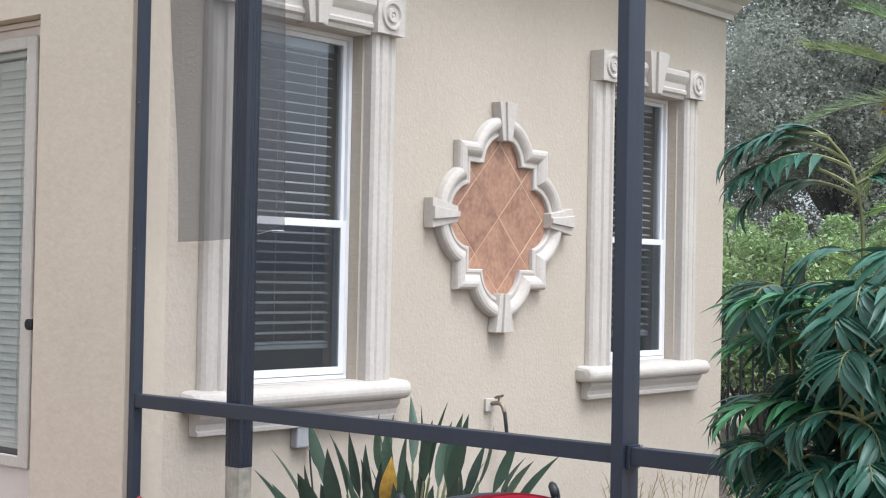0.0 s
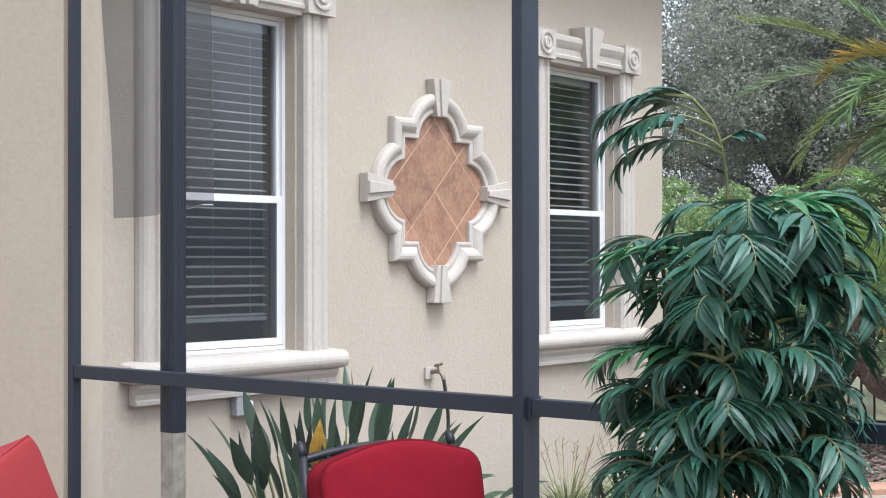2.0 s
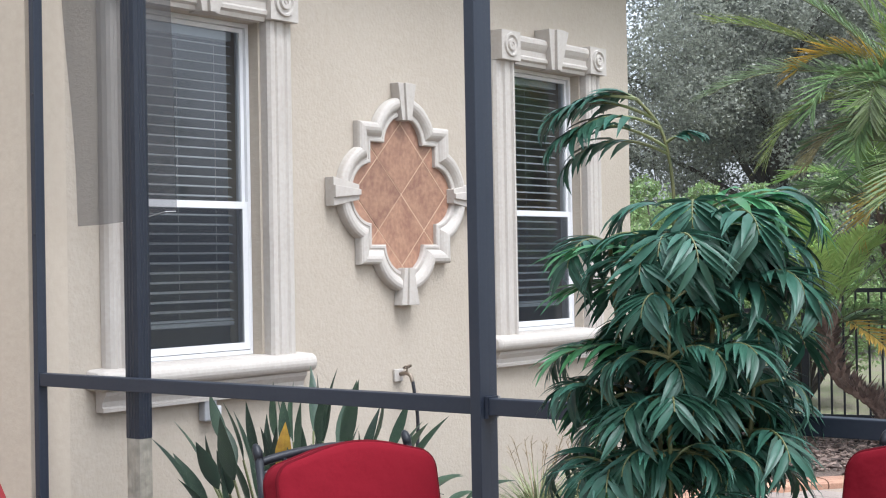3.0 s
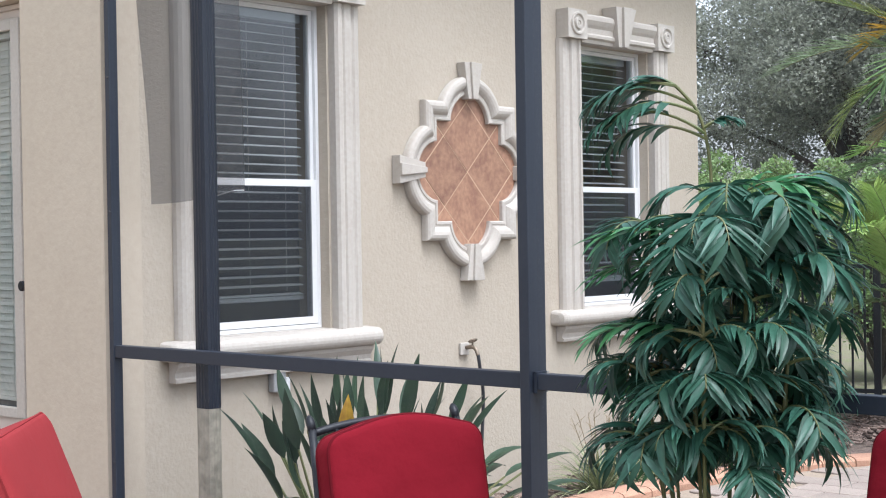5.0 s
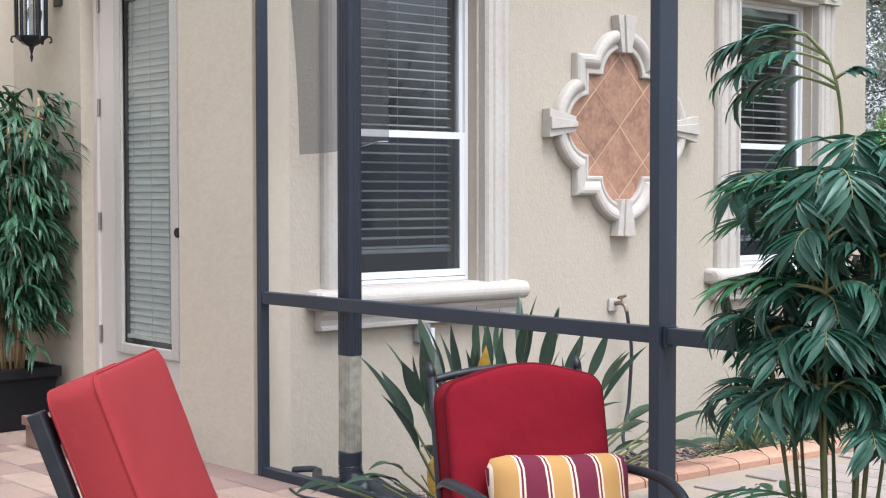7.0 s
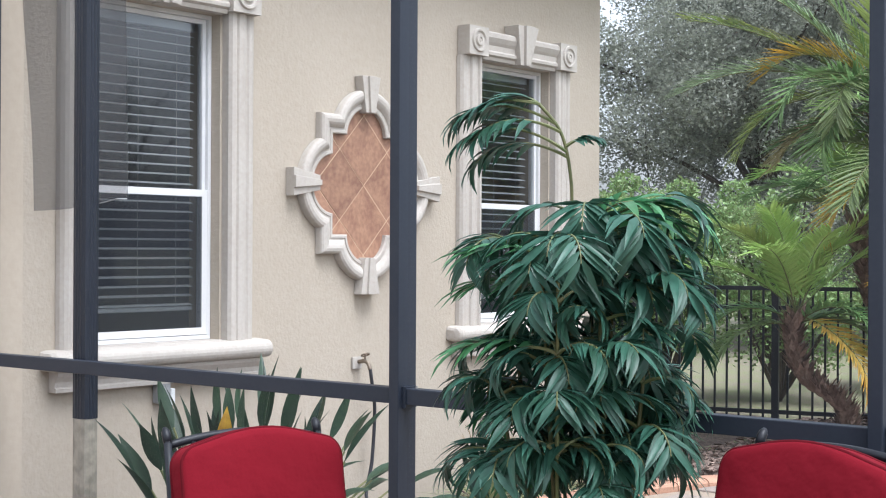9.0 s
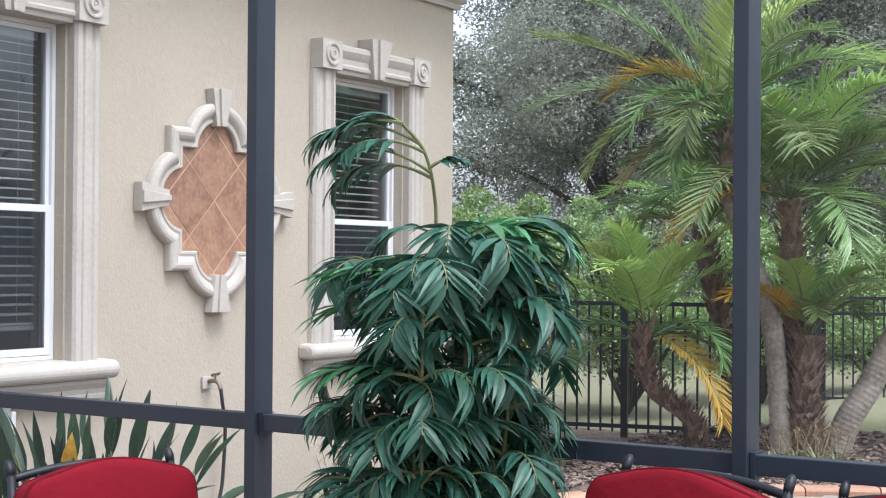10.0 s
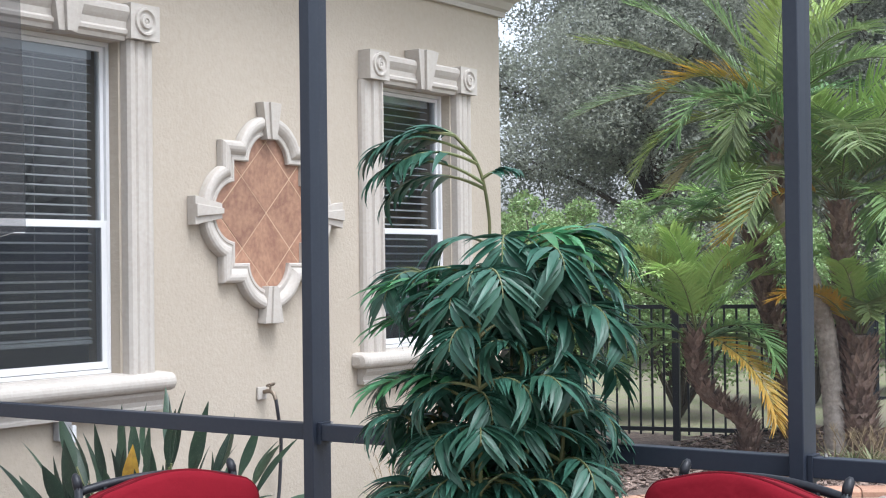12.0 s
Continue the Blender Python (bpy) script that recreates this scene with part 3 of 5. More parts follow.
# ---------------------------------------------------------------- patio door
def patio_door():
    ob = thing("door_1", "beige patio door with a tall glazed panel and blinds", "door", kind="structure")
    y = 0.08
    s = box(-1.755, -1.55, y, y + 0.045, 0.20, 2.63)
    s.box(-0.88, -0.742, y, y + 0.045, 0.20, 2.63)
    s.box(-1.55, -0.88, y, y + 0.045, 0.20, 0.48)
    s.box(-1.55, -0.88, y, y + 0.045, 2.56, 2.63)
    part("door_leaf", s, DOOR_PAINT, ob)
    rim = Shape()
    for u0, u1, z0, z1 in ((-1.553, -1.435, 0.475, 2.585), (-0.925, -0.845, 0.475, 2.585)):
        rim.box(u0 if u0 < -1 else u1 - 0.075, (u0 + 0.075) if u0 < -1 else u1, y - 0.022, y - 0.001, z0, z1)
    rim.box(-1.478, -0.92, y - 0.022, y - 0.001, 0.475, 0.535)
    rim.box(-1.478, -0.92, y - 0.022, y - 0.001, 2.525, 2.585)
    part("glazing_frame", rim, TRIM, ob, "raised cream frame round the glass", bevel=0.008)
    g = part("pane", Shape().add([(-1.50, y + 0.006, 0.53), (-0.90, y + 0.006, 0.53), (-0.90, y + 0.006, 2.53), (-1.50, y + 0.006, 2.53)], [(0, 1, 2, 3)]), GLASS_DOOR, ob)
    g.visible_shadow = False
    part("door_jamb", box(DOOR_X0 + 0.002, -1.758, y - 0.02, y + 0.10, 0.175, 2.655).box(-0.74, DOOR_X1 - 0.002, y - 0.02, y + 0.10, 0.175, 2.655).box(-1.758, -0.74, y - 0.02, y + 0.10, 2.632, 2.655), DOOR_PAINT, ob)
    part("threshold", box(DOOR_X0 + 0.002, DOOR_X1 - 0.002, -0.05, y + 0.1, 0.172, 0.198), BRASS, ob, "low metal threshold")
    for z in (0.566, 1.229, 1.895, 2.50):
        h = part("hinge", box(-1.772, -1.742, y - 0.006, y - 0.0005, z - 0.05, z + 0.05).tube([(-1.757, y - 0.010, z - 0.05), (-1.757, y - 0.010, z + 0.05)], 0.008, 8), STEEL, ob, "dull steel butt hinge")
    part("deadbolt", Shape().tube([(-0.86, y, 1.177), (-0.86, y - 0.02, 1.177), (-0.86, y - 0.026, 1.177)], [0.030, 0.030, 0.022], 16), BLACK_METAL, ob, "small dark round deadbolt")
    return ob


patio_door()
blind = slatted_blind(0, -0.29, 0.29, 0.56, 2.54, pose(-1.20, 0.125, 0, 0, 0, -90), 0.0415, 78, DOOR_SLAT, "closed grey-beige slatted blind behind door glass")
# Added dark sheet that stands in for the shade of the room behind.
tagged(part("door_backing", box(-1.70, -0.78, 0.16, 0.18, 0.2, 2.63), DARK_ROOM), "added dark sheet for the shaded room behind the door blind", "panel", kind="structure")


# ---------------------------------------------------------------- screen enclosure
def screen_enclosure():
    ob = thing("screen_enclosure", "dark bronze aluminium pool screen frame on the patio edge", "screen enclosure", kind="structure")
    part("post", box(0.045, 0.080, -0.030, 0.020, 0.0, 3.30), BRONZE, ob, bevel=0.003)
    for z in (0.35, 1.544, 2.185, 2.8):
        part("screw", Shape().tube([(0.066, -0.030, z), (0.066, -0.034, z)], [0.007, 0.005], 8), RUBBER, ob)
    for x0 in (2.571, 4.349, 6.13):
        p = part("post", box(x0, x0 + 0.045, -0.05, 0.05, 0.0, 3.30), BRONZE, ob, bevel=0.003)
        part("rail_clip", box(x0 + 0.047, x0 + 0.062, -0.030, 0.032, 0.838, 0.914), BRONZE, p)
        part("screw", Shape().tube([(x0 + 0.09, 0.0, 0.909), (x0 + 0.09, 0.0, 0.918)], [0.006, 0.004], 8), STEEL, p)
    xs = (0.081, 2.570), (2.617, 4.348), (4.395, 6.129)
    for a, b in xs:
        part("chair_rail", box(a, b, -0.025, 0.025, 0.850, 0.908), BRONZE, ob, bevel=0.003)
        part("bottom_rail", box(a, b, -0.025, 0.025, 0.0, 0.045), BRONZE, ob, bevel=0.003)
        part("header_rail", box(a, b, -0.025, 0.025, 3.24, 3.30), BRONZE, ob)
        for z0, z1 in ((0.046, 0.849), (0.909, 3.239)):
            n = part("screen_panel", Shape().add([(a, 0.0, z0), (b, 0.0, z0), (b, 0.0, z1), (a, 0.0, z1)], [(0, 1, 2, 3)]), MESH_CAGE, ob, "fine grey insect mesh panel")
            n.visible_shadow = False


screen_enclosure()


def loose_mesh():
    """A torn length of mesh that hangs outside the frame, its lower hem pulled by a thread."""
    s = Shape()
    cols, rws = 10, 14
    for j in range(rws + 1):
        v = j / rws
        for i in range(cols + 1):
            u = i / cols
            x0, x1 = 0.030, 0.628 - 0.05 * v
            x = x0 + (x1 - x0) * u + 0.010 * math.sin(v * 9) * (1 - u)
            y = 0.24 - 0.14 * v * (1 - u) + 0.085 * u + 0.012 * math.sin(u * 7 + v * 3)
            s.v.append((x, y, 1.583 + 0.052 * u - 0.012 * math.sin(u * math.pi) + v * 1.9))
    s.f = [(j * (cols + 1) + i, j * (cols + 1) + i + 1, (j + 1) * (cols + 1) + i + 1, (j + 1) * (cols + 1) + i) for j in range(rws) for i in range(cols)]
    ob = tagged(part("loose_screen", s, MESH_LOOSE, smooth=True), "torn grey screen mesh hanging loose beside the downspout", "loose screen")
    part("thread", Shape().tube(curve([(0.30, 0.285, 1.594), (0.40, 0.295, 1.606), (0.50, 0.31, 1.622), (0.56, 0.317, 1.634), (0.628, 0.326, 1.634)]), 0.0022, 5), WHITE, ob, "pale frayed hem thread")


loose_mesh()


# ---------------------------------------------------------------- downspout
def downspout():
    ob = thing("downspout", "dark metal downspout with a weathered lower length and ribbed elbow", "downspout")
    cx, cy = 0.618, 0.105

    def section(k=1.0):
        out = []
        for i in range(48):
            w = 2 * math.pi * i / 48
            c, s = math.cos(w), math.sin(w)
            r = 0.050 / (abs(c) ** 5 + abs(s) ** 5) ** 0.2 * (1 + 0.03 * math.cos(w * 16)) * k
            out.append((cx + r * c * 0.98, cy + r * s * 0.8))
        return out

    part("upper_pipe", Shape().rings([[(x, y, z) for x, y in section()] for z in (0.635, 3.40)]), SPOUT_DARK, ob)
    part("lower_pipe", Shape().rings([[(x, y, z) for x, y in section(0.97)] for z in (0.17, 0.634)]), SPOUT_WORN, ob, "weathered grey-brown metal length")
    path = curve([(cx, cy, 0.185), (cx, cy, 0.11), (cx + 0.02, cy - 0.004, 0.055), (cx + 0.07, cy - 0.012, 0.022), (cx + 0.15, cy - 0.02, 0.008)], 14)
    part("elbow", Shape().tube(path, [0.056 + 0.006 * math.cos(i * 2.6) * (i > 12) for i in range(len(path))], 16), SPOUT_DARK, ob, "ribbed black elbow", smooth=True)
    run = curve([(cx + 0.12, cy + 0.03, 0.03), (0.95, 0.16, -0.02), (1.3, 0.35, -0.07), (1.55, 0.9, -0.06)], 22)
    tagged(part("drain_pipe", Shape().tube(run, [0.052 + 0.004 * (i % 2) for i in range(len(run))], 14), RUBBER, smooth=True), "black corrugated drain pipe lying on the bed", "drain pipe")
    hose = curve([(0.12, 0.13, 0.02), (0.25, 0.17, 0.035), (0.38, 0.10, 0.012), (0.52, 0.14, 0.02), (0.60, 0.19, 0.03)], 10)
    tagged(part("pipe_sleeve", Shape().tube(hose, [0.018 + 0.010 * (i > 12) - 0.006 * (i > 25) for i in range(len(hose))], 12, flat=0.7), RUBBER, smooth=True), "limp black plastic pipe sleeve on the paving", "pipe")


downspout()
wire = curve([(0.42, -0.10, 0.004), (0.60, -0.16, 0.006), (0.80, -0.12, 0.005), (0.95, -0.20, 0.004)], 8)
tagged(part("garden_wire", Shape().tube(wire, 0.006, 6), RUBBER), "thin black cable on the pavers", "cable")


def tap():
    ob = thing("garden_tap", "brass garden tap on the stucco wall with a hose", "tap")
    y, z = 2.60, 0.715
    part("wall_plate", box(0.003, 0.02, y - 0.05, y + 0.03, z - 0.045, z + 0.03), TRIM, ob, bevel=0.004)
    part("spout", Shape().tube(curve([(0.02, y, z), (0.07, y, z + 0.005), (0.10, y, z - 0.01), (0.115, y, z - 0.045)], 5), 0.013, 10), BRASS, ob, smooth=True)
    wheel = [(0.075 + 0.020 * math.cos(w), y + 0.028 * math.sin(w), z + 0.045 + 0.010 * math.cos(w)) for w in (2 * math.pi * k / 14 for k in range(14))]
    part("hand_wheel", Shape().tube(wheel, 0.006, 6, closed=True).tube([(0.07, y, z), (0.075, y, z + 0.048)], 0.006, 6), BRASS, ob, "worn round valve wheel")
    line = curve([(0.115, y, z - 0.04), (0.12, y + 0.01, z - 0.12), (0.10, y + 0.06, z - 0.30), (0.09, y + 0.05, z - 0.60), (0.12, y - 0.02, z - 0.85), (0.30, y + 0.10, z - 0.93), (0.5, y + 0.9, z - 0.93)], 10)
    tagged(part("hose", Shape().tube(line, 0.011, 8), RUBBER, smooth=True), "dark garden hose hanging from the wall tap", "hose")


tap()
ob = thing("outlet_box", "grey weatherproof outlet box on the stucco wall", "outlet box")
part("cover", box(0.003, 0.055, 1.00, 1.085, 0.585, 0.71), GREY_BOX, ob, bevel=0.008)
part("plug", box(0.02, 0.05, 1.09, 1.12, 0.57, 0.66), WHITE, ob, bevel=0.006)
part("cord", Shape().tube(curve([(0.035, 1.105, 0.58), (0.045, 1.11, 0.45), (0.05, 1.15, 0.2), (0.10, 1.2, -0.2)]), 0.005, 6), RUBBER, ob)
for k, pts in enumerate((((0.55, 2.4, 0.0), (0.75, 2.9, 0.02), (0.85, 3.5, 0.0), (0.7, 4.3, 0.0)), ((1.15, 1.4, 0.03), (1.12, 2.2, 0.0), (1.17, 2.9, 0.02), (1.35, 3.6, 0.0), (1.8, 4.3, 0.0)))):
    line = [(p.x, p.y, ground_z(p.x, p.y) + 0.035) for p in curve(pts, 10)]
    tagged(part("garden_hose", Shape().tube(line, 0.013, 8), RUBBER, smooth=True), "black irrigation hose lying on mulch", "hose")


# ---------------------------------------------------------------- entry corner
def wall_lantern():
    ob = thing("wall_lantern", "black iron wall lantern with clear glass panes", "lantern", at=pose(-2.06, -0.20, 2.166))
    part("finial", Shape().tube([(0, 0, 0), (0, 0, 0.03), (0, 0, 0.045), (0, 0, 0.07), (0, 0, 0.10)], [0.003, 0.010, 0.005, 0.012, 0.02], 8), BLACK_METAL, ob)
    part("bowl", Shape().tube([(0, 0, 0.09), (0, 0, 0.11), (0, 0, 0.14), (0, 0, 0.15)], [0.02, 0.06, 0.098, 0.10], 6), BLACK_METAL, ob)
    part("cap", Shape().tube([(0, 0, 0.46), (0, 0, 0.48), (0, 0, 0.56), (0, 0, 0.60)], [0.105, 0.11, 0.045, 0.012], 6), BLACK_METAL, ob)
    for k in range(6):
        w = math.pi * k / 3
        p = (0.088 * math.cos(w), 0.088 * math.sin(w))
        part("bar", Shape().tube([(*p, 0.148), (p[0] * 1.04, p[1] * 1.04, 0.47)], 0.007, 6), BLACK_METAL, ob)
        part("scroll", Shape().tube(curve([(p[0], p[1], 0.15), (p[0] * 1.25, p[1] * 1.25, 0.145), (p[0] * 1.3, p[1] * 1.3, 0.12), (p[0] * 1.15, p[1] * 1.15, 0.115)], 4), 0.006, 6), BLACK_METAL, ob)
        for q in (-0.25, 0.25):
            a = (0.080 * math.cos(w + q), 0.080 * math.sin(w + q))
            part("rod", Shape().tube([(*a, 0.15), (*a, 0.46)], 0.004, 5), BLACK_METAL, ob)
    g = part("glass", Shape().tube([(0, 0, 0.155), (0, 0, 0.455)], 0.07, 6, cap=False), LAMP_GLASS, ob)
    g.visible_shadow = False
    part("candle", Shape().tube([(0, 0, 0.15), (0, 0, 0.25), (0, 0, 0.27), (0, 0, 0.31), (0, 0, 0.34)], [0.014, 0.014, 0.02, 0.022, 0.004], 10), TRIM, ob, "cream candle sleeve and bulb")
    part("arm", Shape().tube(curve([(0, 0.01, 0.58), (0, 0.06, 0.66), (0, 0.13, 0.62), (0, 0.178, 0.50)], 6), 0.012, 8), BLACK_METAL, ob)
    part("back_plate", box(-0.05, 0.05, 0.162, 0.178, 0.34, 0.62), BLACK_METAL, ob, bevel=0.006)


wall_lantern()


def brick_step():
    ob = thing("door_step", "low brick step below the patio door", "step")
    part("core", box(-1.49, -0.63, -0.52, -0.022, 0.0, 0.118), SAND, ob)
    for i in range(6):
        w = 0.90 / 6
        part("tread_brick", box(-1.51 + i * w + 0.003, -1.51 + (i + 1) * w - 0.003, -0.545, -0.023, 0.12, 0.172), STEP_BRICK, ob, bevel=0.006)
    for i in range(4):
        w = 0.86 / 4
        part("riser_brick", box(-1.49 + i * w + 0.003, -1.49 + (i + 1) * w - 0.003, -0.528, -0.521, 0.004, 0.116), STEP_BRICK, ob)
    for x in (-1.497, -0.629):
        for i in range(2):
            part("riser_brick", box(x, x + 0.006, -0.518 + i * 0.25, -0.272 + i * 0.25, 0.004, 0.116), STEP_BRICK, ob)


brick_step()


def puffed(outline, half, mat_rings=((1.0, 0.62), (0.985, 0.78), (0.955, 0.90), (0.88, 0.97), (0.6, 1.0), (0.25, 1.0))):
    """A stuffed cushion: an outline in x and z, swelling to half thickness in y."""
    s, n = Shape(), len(outline)
    cx, cz = sum(p[0] for p in outline) / n, sum(p[1] for p in outline) / n
    rows = []
    for sgn in (1, -1):
        side = [[(cx + (x - cx) * k, sgn * half * h * (1 + 0.05 * noise.noise((x * 9 * k, z * 9, sgn * 3))), cz + (z - cz) * k) for x, z in outline] for k, h in mat_rings]
        rows += list(reversed(side)) if sgn == 1 else side
    return s.rings(rows)


def arched(w, z0, z1, rise, r=0.05, n=10):
    """A cushion outline: square foot, rounded shoulders, arched head."""
    pts = []
    for cx, cz, a0 in ((w / 2 - r, z0 + r, -90), (w / 2 - r * 1.6, z1 - r * 1.6, 0)):
        rr = r if a0 == -90 else r * 1.6
        pts += [(cx + rr * math.cos(radians(a0 + 80 * k / 5)), cz + rr * math.sin(radians(a0 + 80 * k / 5))) for k in range(6)]
    head = [(w / 2 - r * 2 - (w - r * 4) * k / n, z1 + rise * math.sin(math.pi * k / n) ** 0.8) for k in range(n + 1)]
    left = [(-x, z) for x, z in reversed(pts)]
    return pts + head[1:-1] + left


def patio_chair(label, fabric, at, group="patio chairs", top=0.80, wide=0.535):
    """Iron-framed chair; its front looks along -y."""
    ob = thing("patio_chair", label, "chair", group, at=at)
    lean = pose(0, 0.20, 0.32, -11)
    cush = arched(wide, 0.0, top - 0.32 + 0.012, 0.040, 0.038)
    back = part("back_cushion", puffed(cush, 0.062), fabric, ob, at=lean @ pose(0, -0.062, 0), smooth=True)
    for y in (0.040, -0.040):
        part("piping", Shape().tube([(x * 0.992, y, z * 0.992 + 0.002) for x, z in cush], 0.0065, 6, closed=True), RED_PIPING, back, smooth=True)
    seat = arched(wide, -0.24, 0.22, 0.02)
    part("seat_cushion", puffed(seat, 0.05), fabric, ob, at=pose(0, 0.0, 0.29, 90, 0, 180), smooth=True)
    hw = 0.255
    h = top - 0.32
    arch = [(-hw + 2 * hw * k / 16, 0.022, h + 0.012 + 0.030 * math.sin(math.pi * k / 16) ** 0.8) for k in range(17)]
    part("top_rail", Shape().tube([(x, y + 0.012, z + 0.008) for x, y, z in arch], 0.013, 8), BLACK_METAL, ob, at=lean, smooth=True)
    part("lower_top_rail", Shape().tube([(x, y + 0.012, z - 0.026) for x, y, z in arch], 0.009, 8), BLACK_METAL, ob, at=lean, smooth=True)
    for sx in (-1, 1):
        post = part("back_post", Shape().tube([(sx * hw, 0.022, -0.325), (sx * hw, 0.022, 0.1), (sx * hw, 0.02, h + 0.035)], 0.013, 8), BLACK_METAL, ob, at=lean, smooth=True)
        part("finial", Shape().tube([(sx * hw, 0.02, h + 0.03), (sx * hw, 0.024, h + 0.052), (sx * hw, 0.032, h + 0.068), (sx * hw, 0.036, h + 0.078)], [0.013, 0.0145, 0.013, 0.006], 10), BLACK_METAL, post, smooth=True)
        arm = curve([(sx * (hw + 0.005), 0.235, 0.50), (sx * (hw + 0.04), 0.10, 0.535), (sx * (hw + 0.05), -0.10, 0.54), (sx * (hw + 0.04), -0.24, 0.51), (sx * (hw + 0.03), -0.29, 0.44), (sx * (hw + 0.02), -0.28, 0.33), (sx * (hw + 0.02), -0.27, 0.0)], 7)
        part("arm", Shape().tube(arm, 0.017, 8, flat=0.55), BLACK_METAL, ob, smooth=True)
        for k in range(2):
            part("back_bar", Shape().tube([(sx * (0.07 + 0.10 * k), 0.03, -0.04), (sx * (0.07 + 0.10 * k), 0.026, h + 0.05 - 0.02 * k)], 0.007, 6), BLACK_METAL, ob, at=lean)
    part("seat_frame", Shape().tube([(-hw, 0.24, 0.235), (hw, 0.24, 0.235), (hw, -0.26, 0.235), (-hw, -0.26, 0.235)], 0.013, 8, closed=True).tube([(0, 0.24, 0.235), (0, -0.26, 0.235)], 0.01, 6), BLACK_METAL, ob)
    return ob


def facing(dx, dy):
    return math.degrees(math.atan2(dx, -dy))


chair_at = pose(2.965, -0.935, 0, 0, 0, facing(0.95, -0.31))
patio_chair("black iron patio chair with deep red cushions and striped pillow", RED, chair_at)
patio_chair("black iron patio chair with deep red cushions near the screen", RED, pose(4.305, -0.637, 0, 0, 0, facing(-0.22, -1.0)), top=0.85, wide=0.56)
patio_chair("black iron patio chair with red cushions beside its neighbour", RED, pose(4.91, -0.40, 0, 0, 0, facing(-0.05, -1.0)), top=0.80, wide=0.56)


def lounge_chair(at):
    """Low armless-looking lounge chair with a box cushion, its front along -y."""
    ob = thing("lounge_chair", "dark metal lounge chair with red box cushions, lit tone in their colour", "chair", "patio chairs", at=at)
    lean = pose(0, 0.22, 0.36, -21)

    def box_cushion(w, h, t, r=0.035):
        out = []
        for cx, cz, a0 in ((w / 2 - r, r, -90), (w / 2 - r, h - r, 0), (-w / 2 + r, h - r, 90), (-w / 2 + r, r, 180)):
            out += [(cx + r * math.cos(radians(a0 + 18 * k)), cz + r * math.sin(radians(a0 + 18 * k))) for k in range(6)]
            if a0 in (-90, 90):
                x0, z0, x1, z1 = (w / 2, r, w / 2, h - r) if a0 == -90 else (-w / 2, h - r, -w / 2, r)
            else:
                x0, z0, x1, z1 = (w / 2 - r, h, -w / 2 + r, h) if a0 == 0 else (-w / 2 + r, 0, w / 2 - r, 0)
            out += [(x0 + (x1 - x0) * k / 8, z0 + (z1 - z0) * k / 8) for k in range(1, 8)]
        return out

    shell = ((1.0, 0.80), (0.992, 0.90), (0.965, 0.97), (0.90, 1.02), (0.6, 1.10), (0.25, 1.13))
    rim = box_cushion(0.54, 0.66, 0.12)
    back = part("back_cushion", puffed(rim, 0.060, shell), CORAL, ob, at=lean @ pose(0, -0.066, 0), smooth=True)
    for y in (0.050, -0.050):
        part("piping", Shape().tube([(x * 0.998, y, z) for x, z in rim], 0.003, 5, closed=True), CORAL, back)
    part("seat_cushion", puffed([(x, z - 0.46) for x, z in box_cushion(0.54, 0.60, 0.12)], 0.060, shell), CORAL, ob, at=pose(0, -0.20, 0.33, 90, 0, 180) @ pose(0, 0, 0.16), smooth=True)
    for sx in (-1, 1):
        part("back_bar", box(sx * 0.255 - 0.02, sx * 0.255 + 0.02, 0.004, 0.036, -0.10, 0.63), BLACK_METAL, ob, at=lean, bevel=0.004)
        part("seat_bar", box(sx * 0.255 - 0.02, sx * 0.255 + 0.02, -0.42, 0.26, 0.225, 0.262), BLACK_METAL, ob, bevel=0.004)
        for y in (-0.40, 0.22):
            part("leg", box(sx * 0.255 - 0.018, sx * 0.255 + 0.018, y - 0.018, y + 0.018, 0.0, 0.225), BLACK_METAL, ob, bevel=0.004)
    for z in (0.12, 0.35, 0.58):
        part("back_slat", box(-0.235, 0.235, 0.010, 0.024, z - 0.03, z + 0.03), BLACK_METAL, ob, at=lean)
    return ob


lounge_chair(pose(3.345, -2.155, 0, 0, 0, facing(0.69, 0.72)))
pil = []
for k in range(40):
    w = 2 * math.pi * k / 40
    c, s = math.cos(w), math.sin(w)
    r = 1 / (abs(c) ** 9 + abs(s) ** 9) ** (1 / 9)
    pil.append((0.228 * r * c * (1 + 0.14 * (s * c) ** 2), 0.140 * r * s * (1 + 0.16 * (s * c) ** 2)))
pillow = part("throw_pillow", puffed(pil, 0.075, ((1.0, 0.06), (0.98, 0.25), (0.9, 0.6), (0.72, 0.88), (0.4, 1.0), (0.15, 1.02))), STRIPES, smooth=True, at=chair_at @ pose(0.035, 0.015, 0.465, -17, 3))
tagged(pillow, "striped wine and gold throw pillow on a chair", "pillow")


# ---------------------------------------------------------------- plants
rng = random.Random(7)


